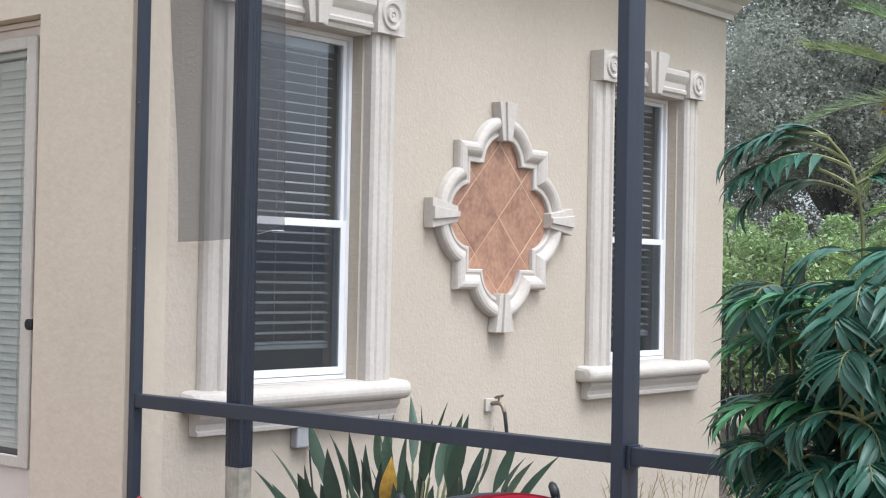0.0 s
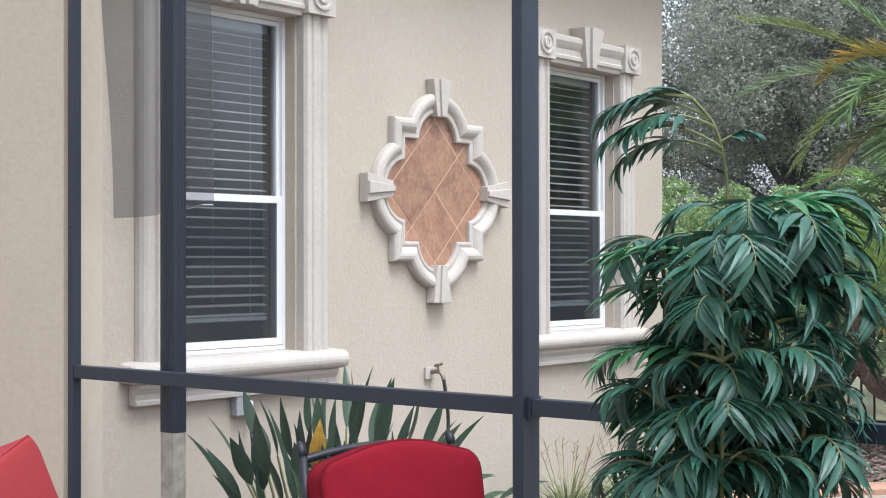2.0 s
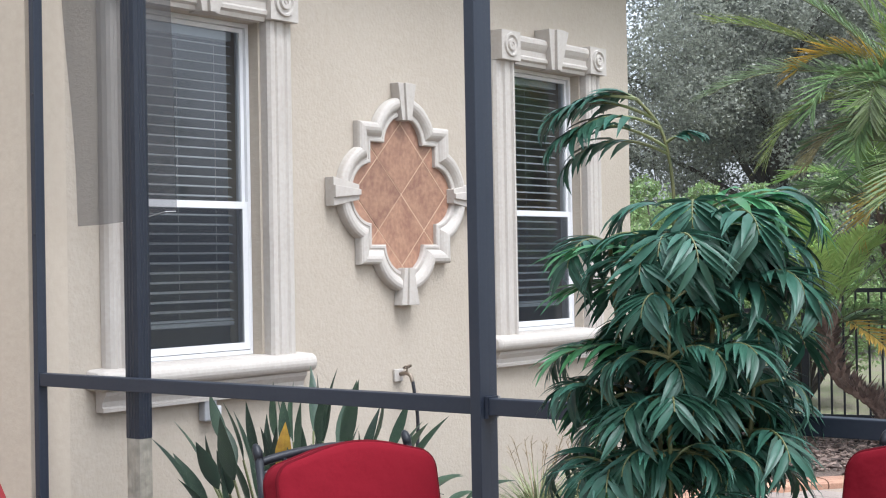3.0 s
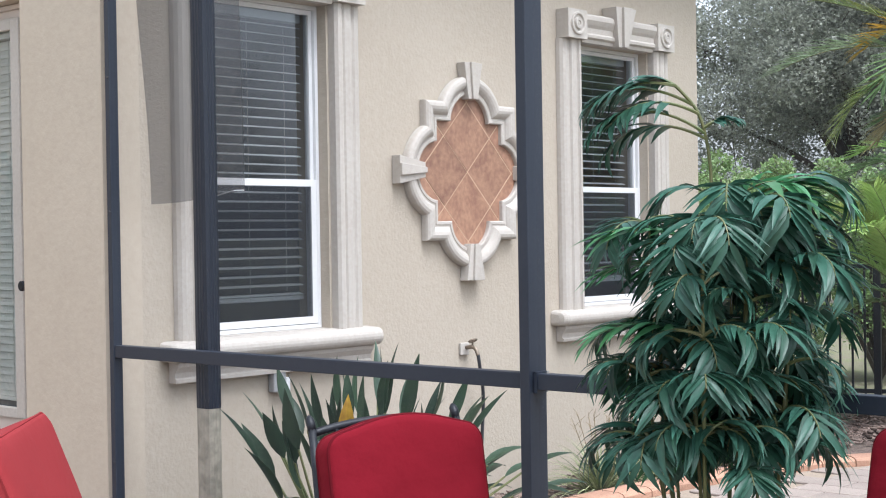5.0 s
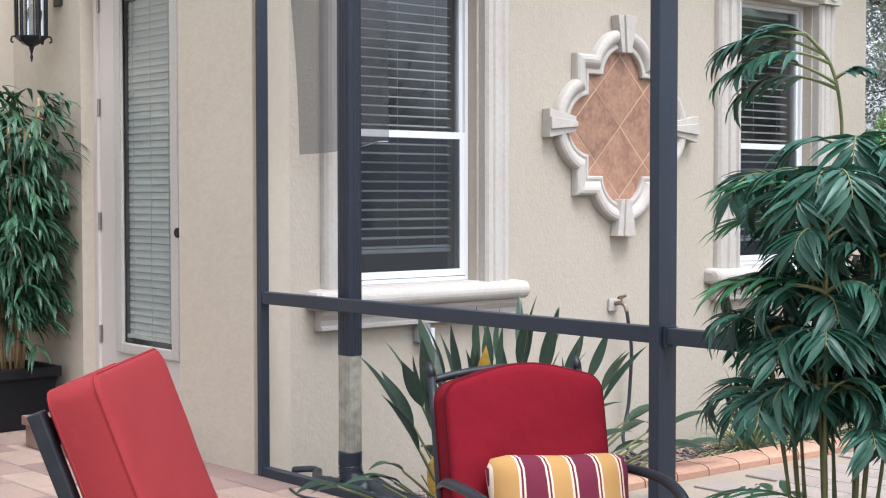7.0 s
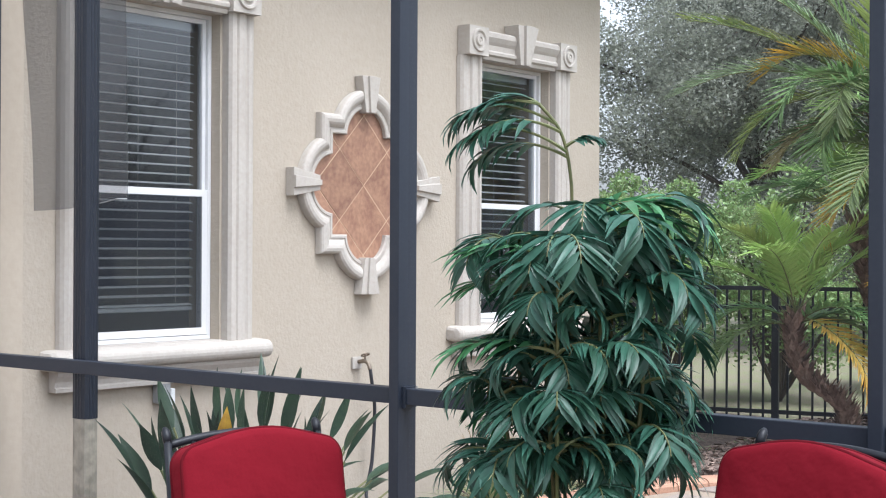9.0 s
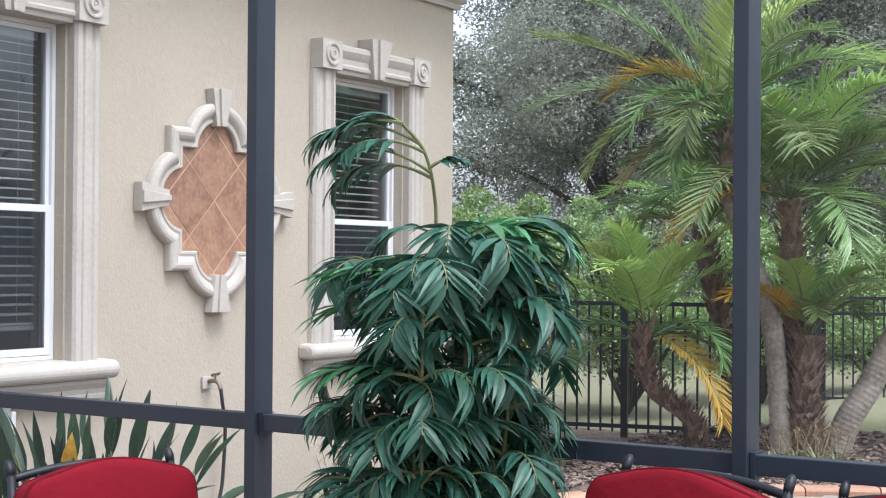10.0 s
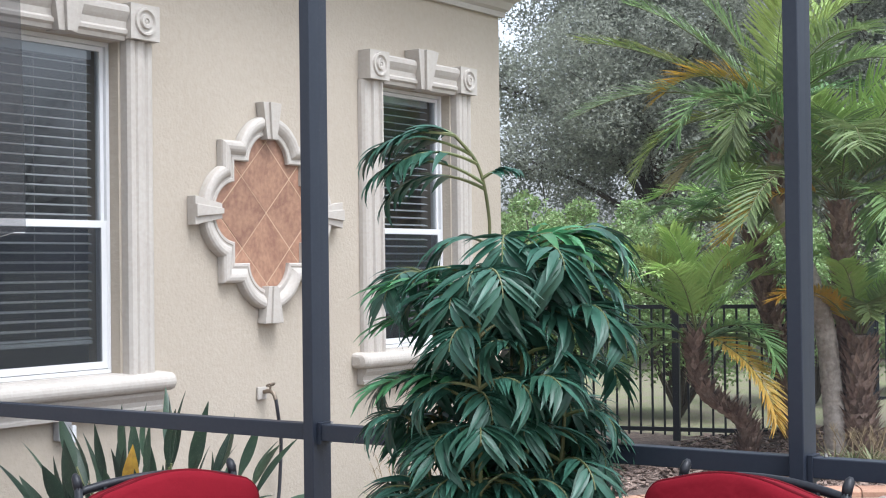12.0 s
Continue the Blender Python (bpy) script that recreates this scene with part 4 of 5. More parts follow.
def frond(start, az, rise, length, pairs, leaf, wide, sag, leaf_sag, spread=62, curl=1.0, lift=0.28, tip=0.0):
    """A feathered palm leaf: an arching rib with leaflets on both sides, in the plant's own space."""
    rib, blades = Shape(), Shape()
    p, el = Vector(start), radians(rise)
    pts, dirs = [p.copy()], []
    steps = 12
    for k in range(steps):
        d = Vector((math.cos(az) * math.cos(el), math.sin(az) * math.cos(el), math.sin(el)))
        dirs.append(d)
        p = p + d * (length / steps)
        pts.append(p.copy())
        el -= radians(sag) / steps * (0.5 + curl * k / steps)
    rib.tube(pts, [0.006 * (1 - 0.75 * k / steps) * max(1.0, length) for k in range(steps + 1)], 5)
    for i in range(pairs):
        u = 0.28 + 0.70 * (i + 0.5) / pairs if pairs < 12 else 0.14 + 0.85 * (i + 0.5) / pairs
        k = min(int(u * steps), steps - 1)
        q, d = pts[k] + (pts[k + 1] - pts[k]) * (u * steps - k), dirs[k]
        side = d.cross(Vector((0, 0, 1))).normalized()
        up = side.cross(d)
        size = leaf * (0.55 + 0.75 * math.sin(math.pi * (0.12 + 0.80 * u)) ** 0.8) * rng.uniform(0.88, 1.1) * (1 + tip * u * u)
        for sgn in (-1, 1):
            w = radians(spread * (1.1 - 0.55 * u) + rng.uniform(-7, 7))
            ahead = d * math.cos(w) + side * sgn * math.sin(w) + up * rng.uniform(lift - 0.23, lift)
            blades.blade(q, ahead, up + side * sgn * rng.uniform(-0.25, 0.15), size, wide * rng.uniform(0.85, 1.12), leaf_sag * rng.uniform(0.6, 1.35), 4 if pairs < 12 else 3, 0.3)
    return rib, blades


def parlour_palm():
    ob = thing("parlour_palm", "tall bushy potted bamboo palm with drooping dark green fronds", "palm", at=pose(3.545, -0.335, 0))
    left = math.atan2(-0.57, -0.82)
    front = left + math.pi / 2

    def leafy(start, az, rise, length, pairs, leaf, wide, sag, droop, mat, lift=0.05, tip=0.35):
        rib, blades = frond(start, az, rise, length, pairs, leaf, wide, sag, droop, 60, 1.0, lift, tip)
        f = part("frond_rib", rib, STALK, ob)
        part("frond", blades, mat, f, smooth=True)

    tops = []
    for k in range(12):
        w = k * 2.4
        r = 0.03 + 0.010 * k
        base = Vector((r * math.cos(w), r * math.sin(w), 0.0))
        h = (1.40, 1.16, 1.34, 1.04, 1.42, 1.20, 1.36, 0.98, 1.28, 1.10, 1.40, 1.00)[k]
        lean = Vector((math.cos(w) * 0.13, math.sin(w) * 0.13, h))
        pts = curve([base, base + lean * 0.4 + Vector((0.012 * math.sin(k), 0.01 * math.cos(k), 0)), base + lean], 6)
        part("cane", Shape().tube(pts, [0.0068 - 0.002 * i / len(pts) + (0.002 if i % 3 == 0 else 0) for i in range(len(pts))], 7), CANE, ob, smooth=True)
        tops.append((pts, h))
    n = 0
    for pts, h in tops:
        for j in range(13):
            u = 0.62 + 0.38 * (j + 0.5) / 13
            p = pts[min(int(max(u, 0.80 / h) * len(pts)), len(pts) - 1)]
            az = n * 2.399 + 0.4
            n += 1
            side = abs(math.cos(az - left))
            mat = PALM_FRESH if n % 13 == 5 else PALM_LEAF
            leafy(p, az, rng.uniform(22, 52), rng.uniform(0.19, 0.28) * (0.92 + 0.05 * side), rng.choice((8, 8, 9)), 0.104, 0.022, rng.uniform(105, 150), rng.uniform(0.5, 1.1), mat)
    # The dome: broad fronds that arch over and hang, on the tallest canes.
    right = Vector((-math.cos(left), -math.sin(left), 0)) * 0.06
    for k in range(22):
        az = front - 0.7 + k * 0.14 * (1 + k % 2)
        r = 0.03 + 0.05 * (k % 3)
        p = right * (1 + 0.8 * (k % 2)) + Vector((r * math.cos(az), r * math.sin(az), 1.26 + 0.055 * (k % 5)))
        leafy(p, az, 46 + 7 * (k % 3), 0.21 + 0.03 * (k % 3), 9, 0.128, 0.029, 160, 0.8, PALM_LEAF)
    # The one tall stem that stands over the rest and bends towards the house.
    out = Vector((math.cos(left), math.sin(left), 0))
    stem = curve([(0.0, 0.0, 0.9), (0.0, 0.0, 1.46), out * 0.005 + Vector((0, 0, 1.63)), out * 0.035 + Vector((0, 0, 1.76)), out * 0.10 + Vector((0, 0, 1.845))], 8)
    part("cane", Shape().tube(stem, [0.007 - 0.00002 * i * i for i in range(9)] + [0.0052] * (len(stem) - 9), 7), CANE, ob, smooth=True)
    for z, daz, rise, ln, sag, leaf in ((1.84, 0.05, 12, 0.24, 62, 0.115), (1.83, -0.5, 42, 0.12, 80, 0.09), (1.78, -0.10, 30, 0.34, 84, 0.125), (1.76, 0.30, 24, 0.30, 88, 0.12), (1.70, 0.1, 34, 0.38, 96, 0.125), (1.69, -0.25, 28, 0.34, 96, 0.12), (1.72, 2.9, 35, 0.10, 60, 0.06)):
        p = min(stem, key=lambda q: abs(q.z - z))
        leafy(p, left + daz, rise, ln, 9, leaf, 0.029, sag, 0.9, PALM_LEAF, 0.12, 0.0)
    # Fresh, lighter fronds at the sides.
    for az, z, ln, rise, sag in ((left + 0.1, 1.33, 0.34, 34, 60), (left - 0.15, 1.25, 0.33, 28, 55), (left + 0.15, 1.08, 0.37, 24, 55), (left + math.pi - 0.15, 1.40, 0.44, 54, 118), (left + math.pi + 0.30, 1.36, 0.40, 58, 120), (left + math.pi - 0.5, 1.42, 0.34, 60, 120)):
        leafy((0.02, 0, z), az, rise, ln, 8, 0.165, 0.036, sag, 0.6, PALM_FRESH, 0.16, 0.1)
    for az, z in ((left - 0.5, 0.42), (left + 0.4, 0.34), (left + 2.6, 0.40)):
        leafy((0, 0, z), az, 25, 0.40, 6, 0.16, 0.034, 60, 0.5, PALM_FRESH, 0.2, 0.0)
    part("pot", Shape().tube([(0, 0, 0.001), (0, 0, 0.20), (0, 0, 0.22), (0, 0, 0.225), (0, 0, 0.20)], [0.14, 0.17, 0.18, 0.165, 0.16], 24), POT_BLACK, ob, "round black nursery pot", smooth=True)


parlour_palm()


def strelitzia():
    ob = thing("bird_of_paradise_plant", "clump of dark green paddle leaves against the stucco wall", "plant", at=pose(0.98, 0.72, -0.14))
    for k in range(84):
        az = k * 2.399
        outer = (k / 84) ** 0.8
        tilt = radians((3 + 40 * outer if k < 58 else 34 + 30 * outer) + rng.uniform(-4, 4))
        reach = rng.uniform(0.44, 0.82) * (1 - 0.12 * outer)
        base = Vector((0.20 * outer * math.cos(az), 0.42 * outer * math.sin(az), 0.0))
        d = Vector((math.cos(az) * math.sin(tilt), math.sin(az) * math.sin(tilt), math.cos(tilt)))
        if d.x < -0.2 and tilt > 0.5:
            d.x *= -0.4
            d.normalize()
        tip = base + d * reach
        bend = Vector((d.x, d.y, 0)) * 0.10 * outer
        stalk = curve([base, base + d * reach * 0.5 - bend * 0.3, tip], 4)
        lf = part("stalk", Shape().tube(stalk, [0.010 - 0.005 * i / len(stalk) for i in range(len(stalk))], 5), STALK, ob)
        ahead = (tip - stalk[-3]).normalized()
        face = Vector((-math.sin(az * 1.7), math.cos(az * 1.7), 0.35 + outer)) if k < 58 else Vector((0.2, -0.2, 1))
        s = Shape().blade(tip, ahead, face, rng.uniform(0.22, 0.36), rng.uniform(0.046, 0.076), 0.12 + (0.9 if k >= 58 else 0.25) * outer, 7, 0.35, 0.75)
        part("leaf", s, STREL_LEAF, lf, smooth=True)
    for p, d in (((0.10, -0.20, 0.60), (0.3, -0.2, 0.9)), ((0.02, -0.42, 0.34), (0.1, -0.1, -1.0))):
        lf = part("stalk", Shape().tube(curve([(0, -0.05, 0.05), Vector(p) * 0.5 + Vector((0, 0, 0.12)), p], 4), 0.006, 5), STALK, ob)
        part("leaf", Shape().blade(p, d, (0.7, -0.7, 0.2), 0.24, 0.075, 0.4, 6, 0.3, 0.75), STREL_YELLOW, lf, "yellowed dying leaf")
    dry = Shape()
    for k in range(46):
        az, r = k * 2.399, rng.uniform(0.05, 0.30)
        b = Vector((r * math.cos(az) + 0.05, r * math.sin(az) - 0.12, 0.0))
        dry.tube([b, b + Vector((rng.uniform(-0.12, 0.2), rng.uniform(-0.2, 0.2), rng.uniform(0.08, 0.34)))], 0.004, 4)
    tagged(part("dry_stalks", dry, DRY, ob), kind="stuff")


strelitzia()


def tuft(x, y, size, blades, label):
    ob = thing("ornamental_grass", label, "grass clump", "grass clumps", at=pose(x, y, ground_z(x, y)))
    s = Shape()
    for k in range(blades):
        az, out = k * 2.399, (k + 1) / blades
        b = Vector((0.06 * out * math.cos(az), 0.06 * out * math.sin(az), 0))
        t = radians(8 + 58 * out)
        d = Vector((math.cos(az) * math.sin(t), math.sin(az) * math.sin(t), math.cos(t)))
        s.blade(b, d, Vector((-math.cos(az), -math.sin(az), 1.2)), size * rng.uniform(0.7, 1.15), 0.016, rng.uniform(0.6, 1.9), 6, 0.3, 0.5)
    part("blades", s, VARIEGATED, ob)
    st = Shape()
    for k in range(9):
        az = k * 1.9
        top = Vector((0.16 * math.cos(az), 0.16 * math.sin(az), size * rng.uniform(0.95, 1.3)))
        st.tube([(0, 0, 0), top * 0.6, top], 0.0022, 4)
        for j in range(8):
            q = top * (0.8 + 0.03 * j)
            st.tube([q, q + Vector((rng.uniform(-0.03, 0.03), rng.uniform(-0.03, 0.03), 0.03))], 0.0015, 3)
    part("seed_stalks", st, DRY, ob)


tuft(0.66, 3.10, 0.46, 190, "variegated striped grass clump beside the house wall")
tuft(0.72, 3.62, 0.42, 160, "variegated striped grass clump beside the house wall")
tuft(0.85, 4.15, 0.40, 150, "variegated striped grass clump beside the house wall")


def potted_bamboo():
    ob = thing("potted_bamboo", "leafy bamboo plant in a square black planter", "potted plant", at=pose(-2.16, -0.30, 0))
    def ring(h, z):
        return [(h, h, z), (-h, h, z), (-h, -h, z), (h, -h, z)]
    part("planter", Shape().rings([ring(0.15, 0.0), ring(0.195, 0.30), ring(0.215, 0.31), ring(0.215, 0.37), ring(0.19, 0.37), ring(0.185, 0.32)]), POT_BLACK, ob, "square tapered black planter", bevel=0.006)
    part("soil", box(-0.183, 0.183, -0.183, 0.183, 0.28, 0.322), SOIL, ob)
    for k in range(7):
        az = k * 2.4
        b = Vector((0.06 * math.cos(az), 0.06 * math.sin(az), 0.32))
        t = b + Vector((0.16 * math.cos(az), 0.10 * math.sin(az), rng.uniform(1.35, 1.68)))
        pts = curve([b, (b + t) / 2 + Vector((0.02, 0, 0)), t], 6)
        cane = part("cane", Shape().tube(pts, 0.011, 6), BAMBOO_CANE, ob, smooth=True)
        s = Shape()
        for j in range(120):
            u = rng.uniform(0.22, 1.0)
            p = pts[min(int(u * len(pts)), len(pts) - 1)]
            a2 = rng.uniform(0, 6.28)
            out = rng.uniform(0.06, 0.27)
            q = p + Vector((math.cos(a2) * out, math.sin(a2) * out * 0.8, rng.uniform(-0.06, 0.08)))
            for m in range(3):
                a3 = a2 + rng.uniform(-0.9, 0.9)
                s.blade(q, (math.cos(a3), math.sin(a3), rng.uniform(-0.9, 0.1)), (0, 0, 1), rng.uniform(0.13, 0.21), 0.028, 0.9, 4, 0.2)
        part("foliage", s, BAMBOO_LEAF, cane)


potted_bamboo()


# ---------------------------------------------------------------- garden beyond the screen
def date_palm(label, path, girth, fronds, length, leaf, fresh, rough, old=0.12, seed=1, drop=98, extra=(), span=6.2832, first=0.0):
    """A palm with a crown of feathered fronds; extra: single fronds as (turn, rise, length, sag, material, place up the trunk)."""
    r = random.Random(seed)
    ob = thing("date_palm", label, "palm", "garden palms")
    line = curve(path, 10 if rough else 26)
    n = len(line)
    part("trunk", Shape().tube(line, [girth * (1.15 - 0.25 * i / n) * (1 + (0.05 if i % 3 else -0.07) * (1.0 if rough else 0.5)) for i in range(n)], 14), BARK_ROUGH if rough else BARK_RING, ob, "rough brown palm trunk" if rough else "pale ringed palm trunk", smooth=not rough)
    boots = Shape()
    for k in range(420 if rough else 90):
        u = (k + 1) / 420 if rough else 0.66 + 0.34 * k / 90
        i = min(int(u * (n - 1)), n - 2)
        w = k * 2.399
        q = line[i] + Vector((math.cos(w) * girth * 0.95, math.sin(w) * girth * 0.95, r.uniform(-0.03, 0.03)))
        boots.blade(q, (math.cos(w) * 0.42, math.sin(w) * 0.42, r.uniform(0.4, 1.0)), (math.cos(w), math.sin(w), -0.3), r.uniform(0.07, 0.17), 0.06, -0.3, 3, 0.2, 0.35)
    part("leaf_boots", boots, BARK_ROUGH, ob, "ragged brown leaf bases")
    heart = line[-1]

    def hang(start, az, rise, ln, sag, mat):
        rib, blades = frond(start, az, rise, ln, 50, leaf, 0.025, sag, 0.30, 56, 1.0, 0.34)
        f = part("frond_rib", rib, STALK, ob)
        part("frond", blades, mat, f)

    for k in range(fronds):
        age = k / fronds
        az = first + (k * 2.399) % 6.2832 * span / 6.2832
        rise = 84 - drop * age ** 0.9 + r.uniform(-8, 8)
        ln = length * r.uniform(0.8, 1.08) * (0.8 + 0.3 * math.sin(math.pi * age))
        mat = DATE_OLD if (age > 0.55 and r.random() < old * 2.2) else (DATE_FRESH if (age < 0.3 or r.random() < fresh) else DATE_LEAF)
        hang(heart + Vector((0.04 * math.cos(az), 0.04 * math.sin(az), 0.02)), az, rise, ln, 75 + 35 * age, mat)
    for az, rise, ln, sag, mat, up in extra:
        hang(line[min(int(up * (n - 1)), n - 1)], az, rise, ln, sag, mat)
    return ob


GZ = -0.11
TO_HOUSE, TO_POOL, TO_DECK = 3.52, 0.38, 5.09
date_palm("small leaning date palm with bright green fronds", [(1.40, 6.72, GZ), (1.42, 6.66, 0.16), (1.30, 6.60, 0.30), (1.11, 6.55, 0.44), (1.05, 6.50, 0.70), (1.10, 6.46, 0.92)], 0.052, 3, 0.95, 0.20, 0.95, True, old=0.0, seed=3, drop=40, extra=(
    (TO_HOUSE, 66, 1.20, 70, DATE_FRESH, 1), (TO_HOUSE + 0.35, 46, 1.10, 80, DATE_FRESH, 1), (TO_HOUSE + 0.9, 66, 0.95, 60, DATE_FRESH, 1), (TO_DECK - 0.3, 72, 1.0, 50, DATE_FRESH, 1), (TO_POOL - 0.3, 64, 1.20, 48, DATE_FRESH, 1), (TO_POOL + 0.2, 50, 1.15, 50, DATE_FRESH, 1), (TO_DECK + 0.5, 68, 0.9, 60, DATE_FRESH, 1),
    (TO_HOUSE + 0.15, 30, 0.85, 130, DATE_LEAF, 0.95), (TO_HOUSE + 0.5, 8, 0.75, 90, DATE_LEAF, 0.92), (TO_POOL - 0.65, -14, 1.05, 78, DATE_OLD, 1), (TO_POOL + 0.3, 10, 0.85, 90, DATE_LEAF, 0.95), (TO_POOL - 0.5, 42, 0.9, 150, DATE_LEAF, 0.9), (TO_POOL + 0.4, 30, 0.8, 110, DATE_LEAF, 0.9)))
date_palm("slim date palm with yellow-green fronds", [(1.42, 7.62, GZ), (1.38, 7.58, 0.5), (1.27, 7.54, 1.02), (1.22, 7.5, 1.32), (1.15, 7.48, 1.72)], 0.068, 7, 0.95, 0.23, 0.5, True, old=0.0, seed=5, drop=50, extra=(
    (TO_HOUSE, 40, 1.0, 95, DATE_LEAF, 1), (TO_HOUSE + 0.4, 24, 0.9, 85, DATE_FRESH, 1), (TO_POOL, 52, 0.9, 70, DATE_FRESH, 1)))
date_palm("tall date palm with a pale ringed trunk", [(1.99, 7.06, GZ), (1.97, 7.05, 0.4), (1.91, 7.0, 1.04), (1.68, 6.92, 1.75), (1.61, 6.88, 2.10), (1.61, 6.85, 2.60)], 0.076, 8, 1.40, 0.30, 0.25, False, old=0.10, seed=8, drop=60, first=-1.0, span=3.0, extra=(
    (TO_HOUSE + 0.10, 54, 1.05, 118, DATE_OLD, 1), (TO_HOUSE + 0.12, 24, 1.60, 62, DATE_PALE, 1), (TO_HOUSE + 0.30, 16, 1.30, 100, DATE_TURNING, 0.98), (TO_HOUSE - 0.15, 36, 1.70, 32, DATE_TURNING, 1), (TO_HOUSE - 0.2, 54, 1.60, 40, DATE_LEAF, 1), (TO_HOUSE + 0.1, 70, 1.5, 45, DATE_LEAF, 1),
    (TO_HOUSE + 0.6, 35, 1.05, 125, DATE_LEAF, 1), (TO_DECK - 0.4, 30, 1.0, 130, DATE_LEAF, 1), (TO_HOUSE + 0.4, 2, 0.95, 75, DATE_DRY, 0.95), (TO_HOUSE + 0.2, 24, 0.60, 70, DATE_LEAF, 0.84), (TO_HOUSE + 0.9, 10, 0.85, 100, DATE_LEAF, 0.95)))
date_palm("tall date palm with a shaggy brown trunk", [(2.08, 7.30, GZ), (2.06, 7.28, 0.5), (2.03, 7.22, 1.1), (2.02, 7.14, 1.95)], 0.085, 22, 1.50, 0.30, 0.2, True, old=0.06, seed=12, drop=74, extra=(
    (TO_POOL + 0.1, 66, 1.5, 150, DATE_LEAF, 1), (TO_POOL - 0.5, 62, 1.45, 155, DATE_LEAF, 1), (TO_DECK, 70, 1.4, 150, DATE_LEAF, 1), (TO_POOL, 50, 1.5, 90, DATE_DRY, 1)))
date_palm("short shaggy date palm beside the taller trunks", [(2.16, 7.16, GZ), (2.15, 7.14, 0.35), (2.17, 7.12, 0.88)], 0.105, 12, 0.95, 0.18, 0.3, True, old=0.1, seed=14, drop=40)
date_palm("leaning date palm with a pale ringed trunk", [(2.33, 7.30, GZ), (2.42, 7.34, 0.20), (2.59, 7.42, 0.52), (2.76, 7.52, 0.92), (3.10, 7.78, 1.70), (3.35, 7.95, 2.25)], 0.095, 22, 1.45, 0.30, 0.5, False, old=0.15, seed=21, drop=92)
for k in range(5):
    tuft(2.15 + 0.10 * k, 6.55 + 0.12 * (k % 3), 0.24, 40, "small green sprouts among the palm roots")


def leaf_cloud(centres, count, size, wide, r, pointed=False):
    """Many loose leaves thickest near the skin of overlapping clumps."""
    s = Shape()
    v, f = [], []
    for i in range(count):
        c, rad = centres[r.randrange(len(centres))]
        u, w = r.uniform(-1, 1), r.uniform(0, 6.2832)
        k = rad * r.uniform(0.45, 1.0) ** 0.5 * (1 + 0.25 * r.gauss(0, 1) * 0.5)
        q = math.sqrt(1 - u * u)
        p = Vector((c[0] + k * q * math.cos(w), c[1] + k * q * math.sin(w), c[2] + k * u * 0.8))
        a = Vector((r.gauss(0, 1), r.gauss(0, 1), r.gauss(-0.2, 0.8))).normalized()
        b = a.orthogonal().normalized()
        b = (b * math.cos(w * 3) + a.cross(b) * math.sin(w * 3)) * wide * r.uniform(0.7, 1.2)
        a = a * size * r.uniform(0.7, 1.25)
        j = len(v)
        if pointed:
            v += [p - a * 0.4 + b * 0.5, p + a * 0.6, p - a * 0.4 - b * 0.5]
            f.append((j, j + 1, j + 2))
        else:
            v += [p - a * 0.5, p + b * 0.5, p + a * 0.5, p - b * 0.5]
            f.append((j, j + 1, j + 2, j + 3))
    s.v, s.f = [tuple(p) for p in v], f
    return s


def shrub(at, tall, wide, seed):
    r = random.Random(seed)
    ob = thing("garden_shrub", "dense bright green leafy shrub beyond the fence", "shrub", "garden shrubs", at=pose(*at))
    stems = Shape()
    centres = []
    for k in range(16):
        az = k * 2.399
        out = wide * 0.42 * (k / 16) ** 0.5
        top = Vector((out * math.cos(az), out * math.sin(az), tall * r.uniform(0.45, 0.9) * (1.05 - 0.35 * k / 16)))
        stems.tube([(0, 0, 0), top * 0.5, top], [0.03, 0.02, 0.008], 5)
        centres += [(top, wide * r.uniform(0.13, 0.21)), (top * 0.65, wide * 0.2), (top * 1.08, wide * 0.09)]
    part("stems", stems, OAK_BARK, ob)
    part("crown", leaf_cloud(centres, 17000, 0.058, 0.028, r), SHRUB_LEAF, ob)


shrub((-1.30, 8.5, GZ), 2.75, 1.8, 31)
shrub((-0.55, 9.6, GZ), 2.45, 2.0, 32)
shrub((0.15, 11.6, GZ), 2.2, 2.0, 33)
shrub((-2.4, 9.6, GZ), 2.2, 1.8, 34)
shrub((1.0, 13.4, GZ), 2.0, 2.2, 35)
shrub((2.6, 15.0, GZ), 2.1, 2.4, 36)


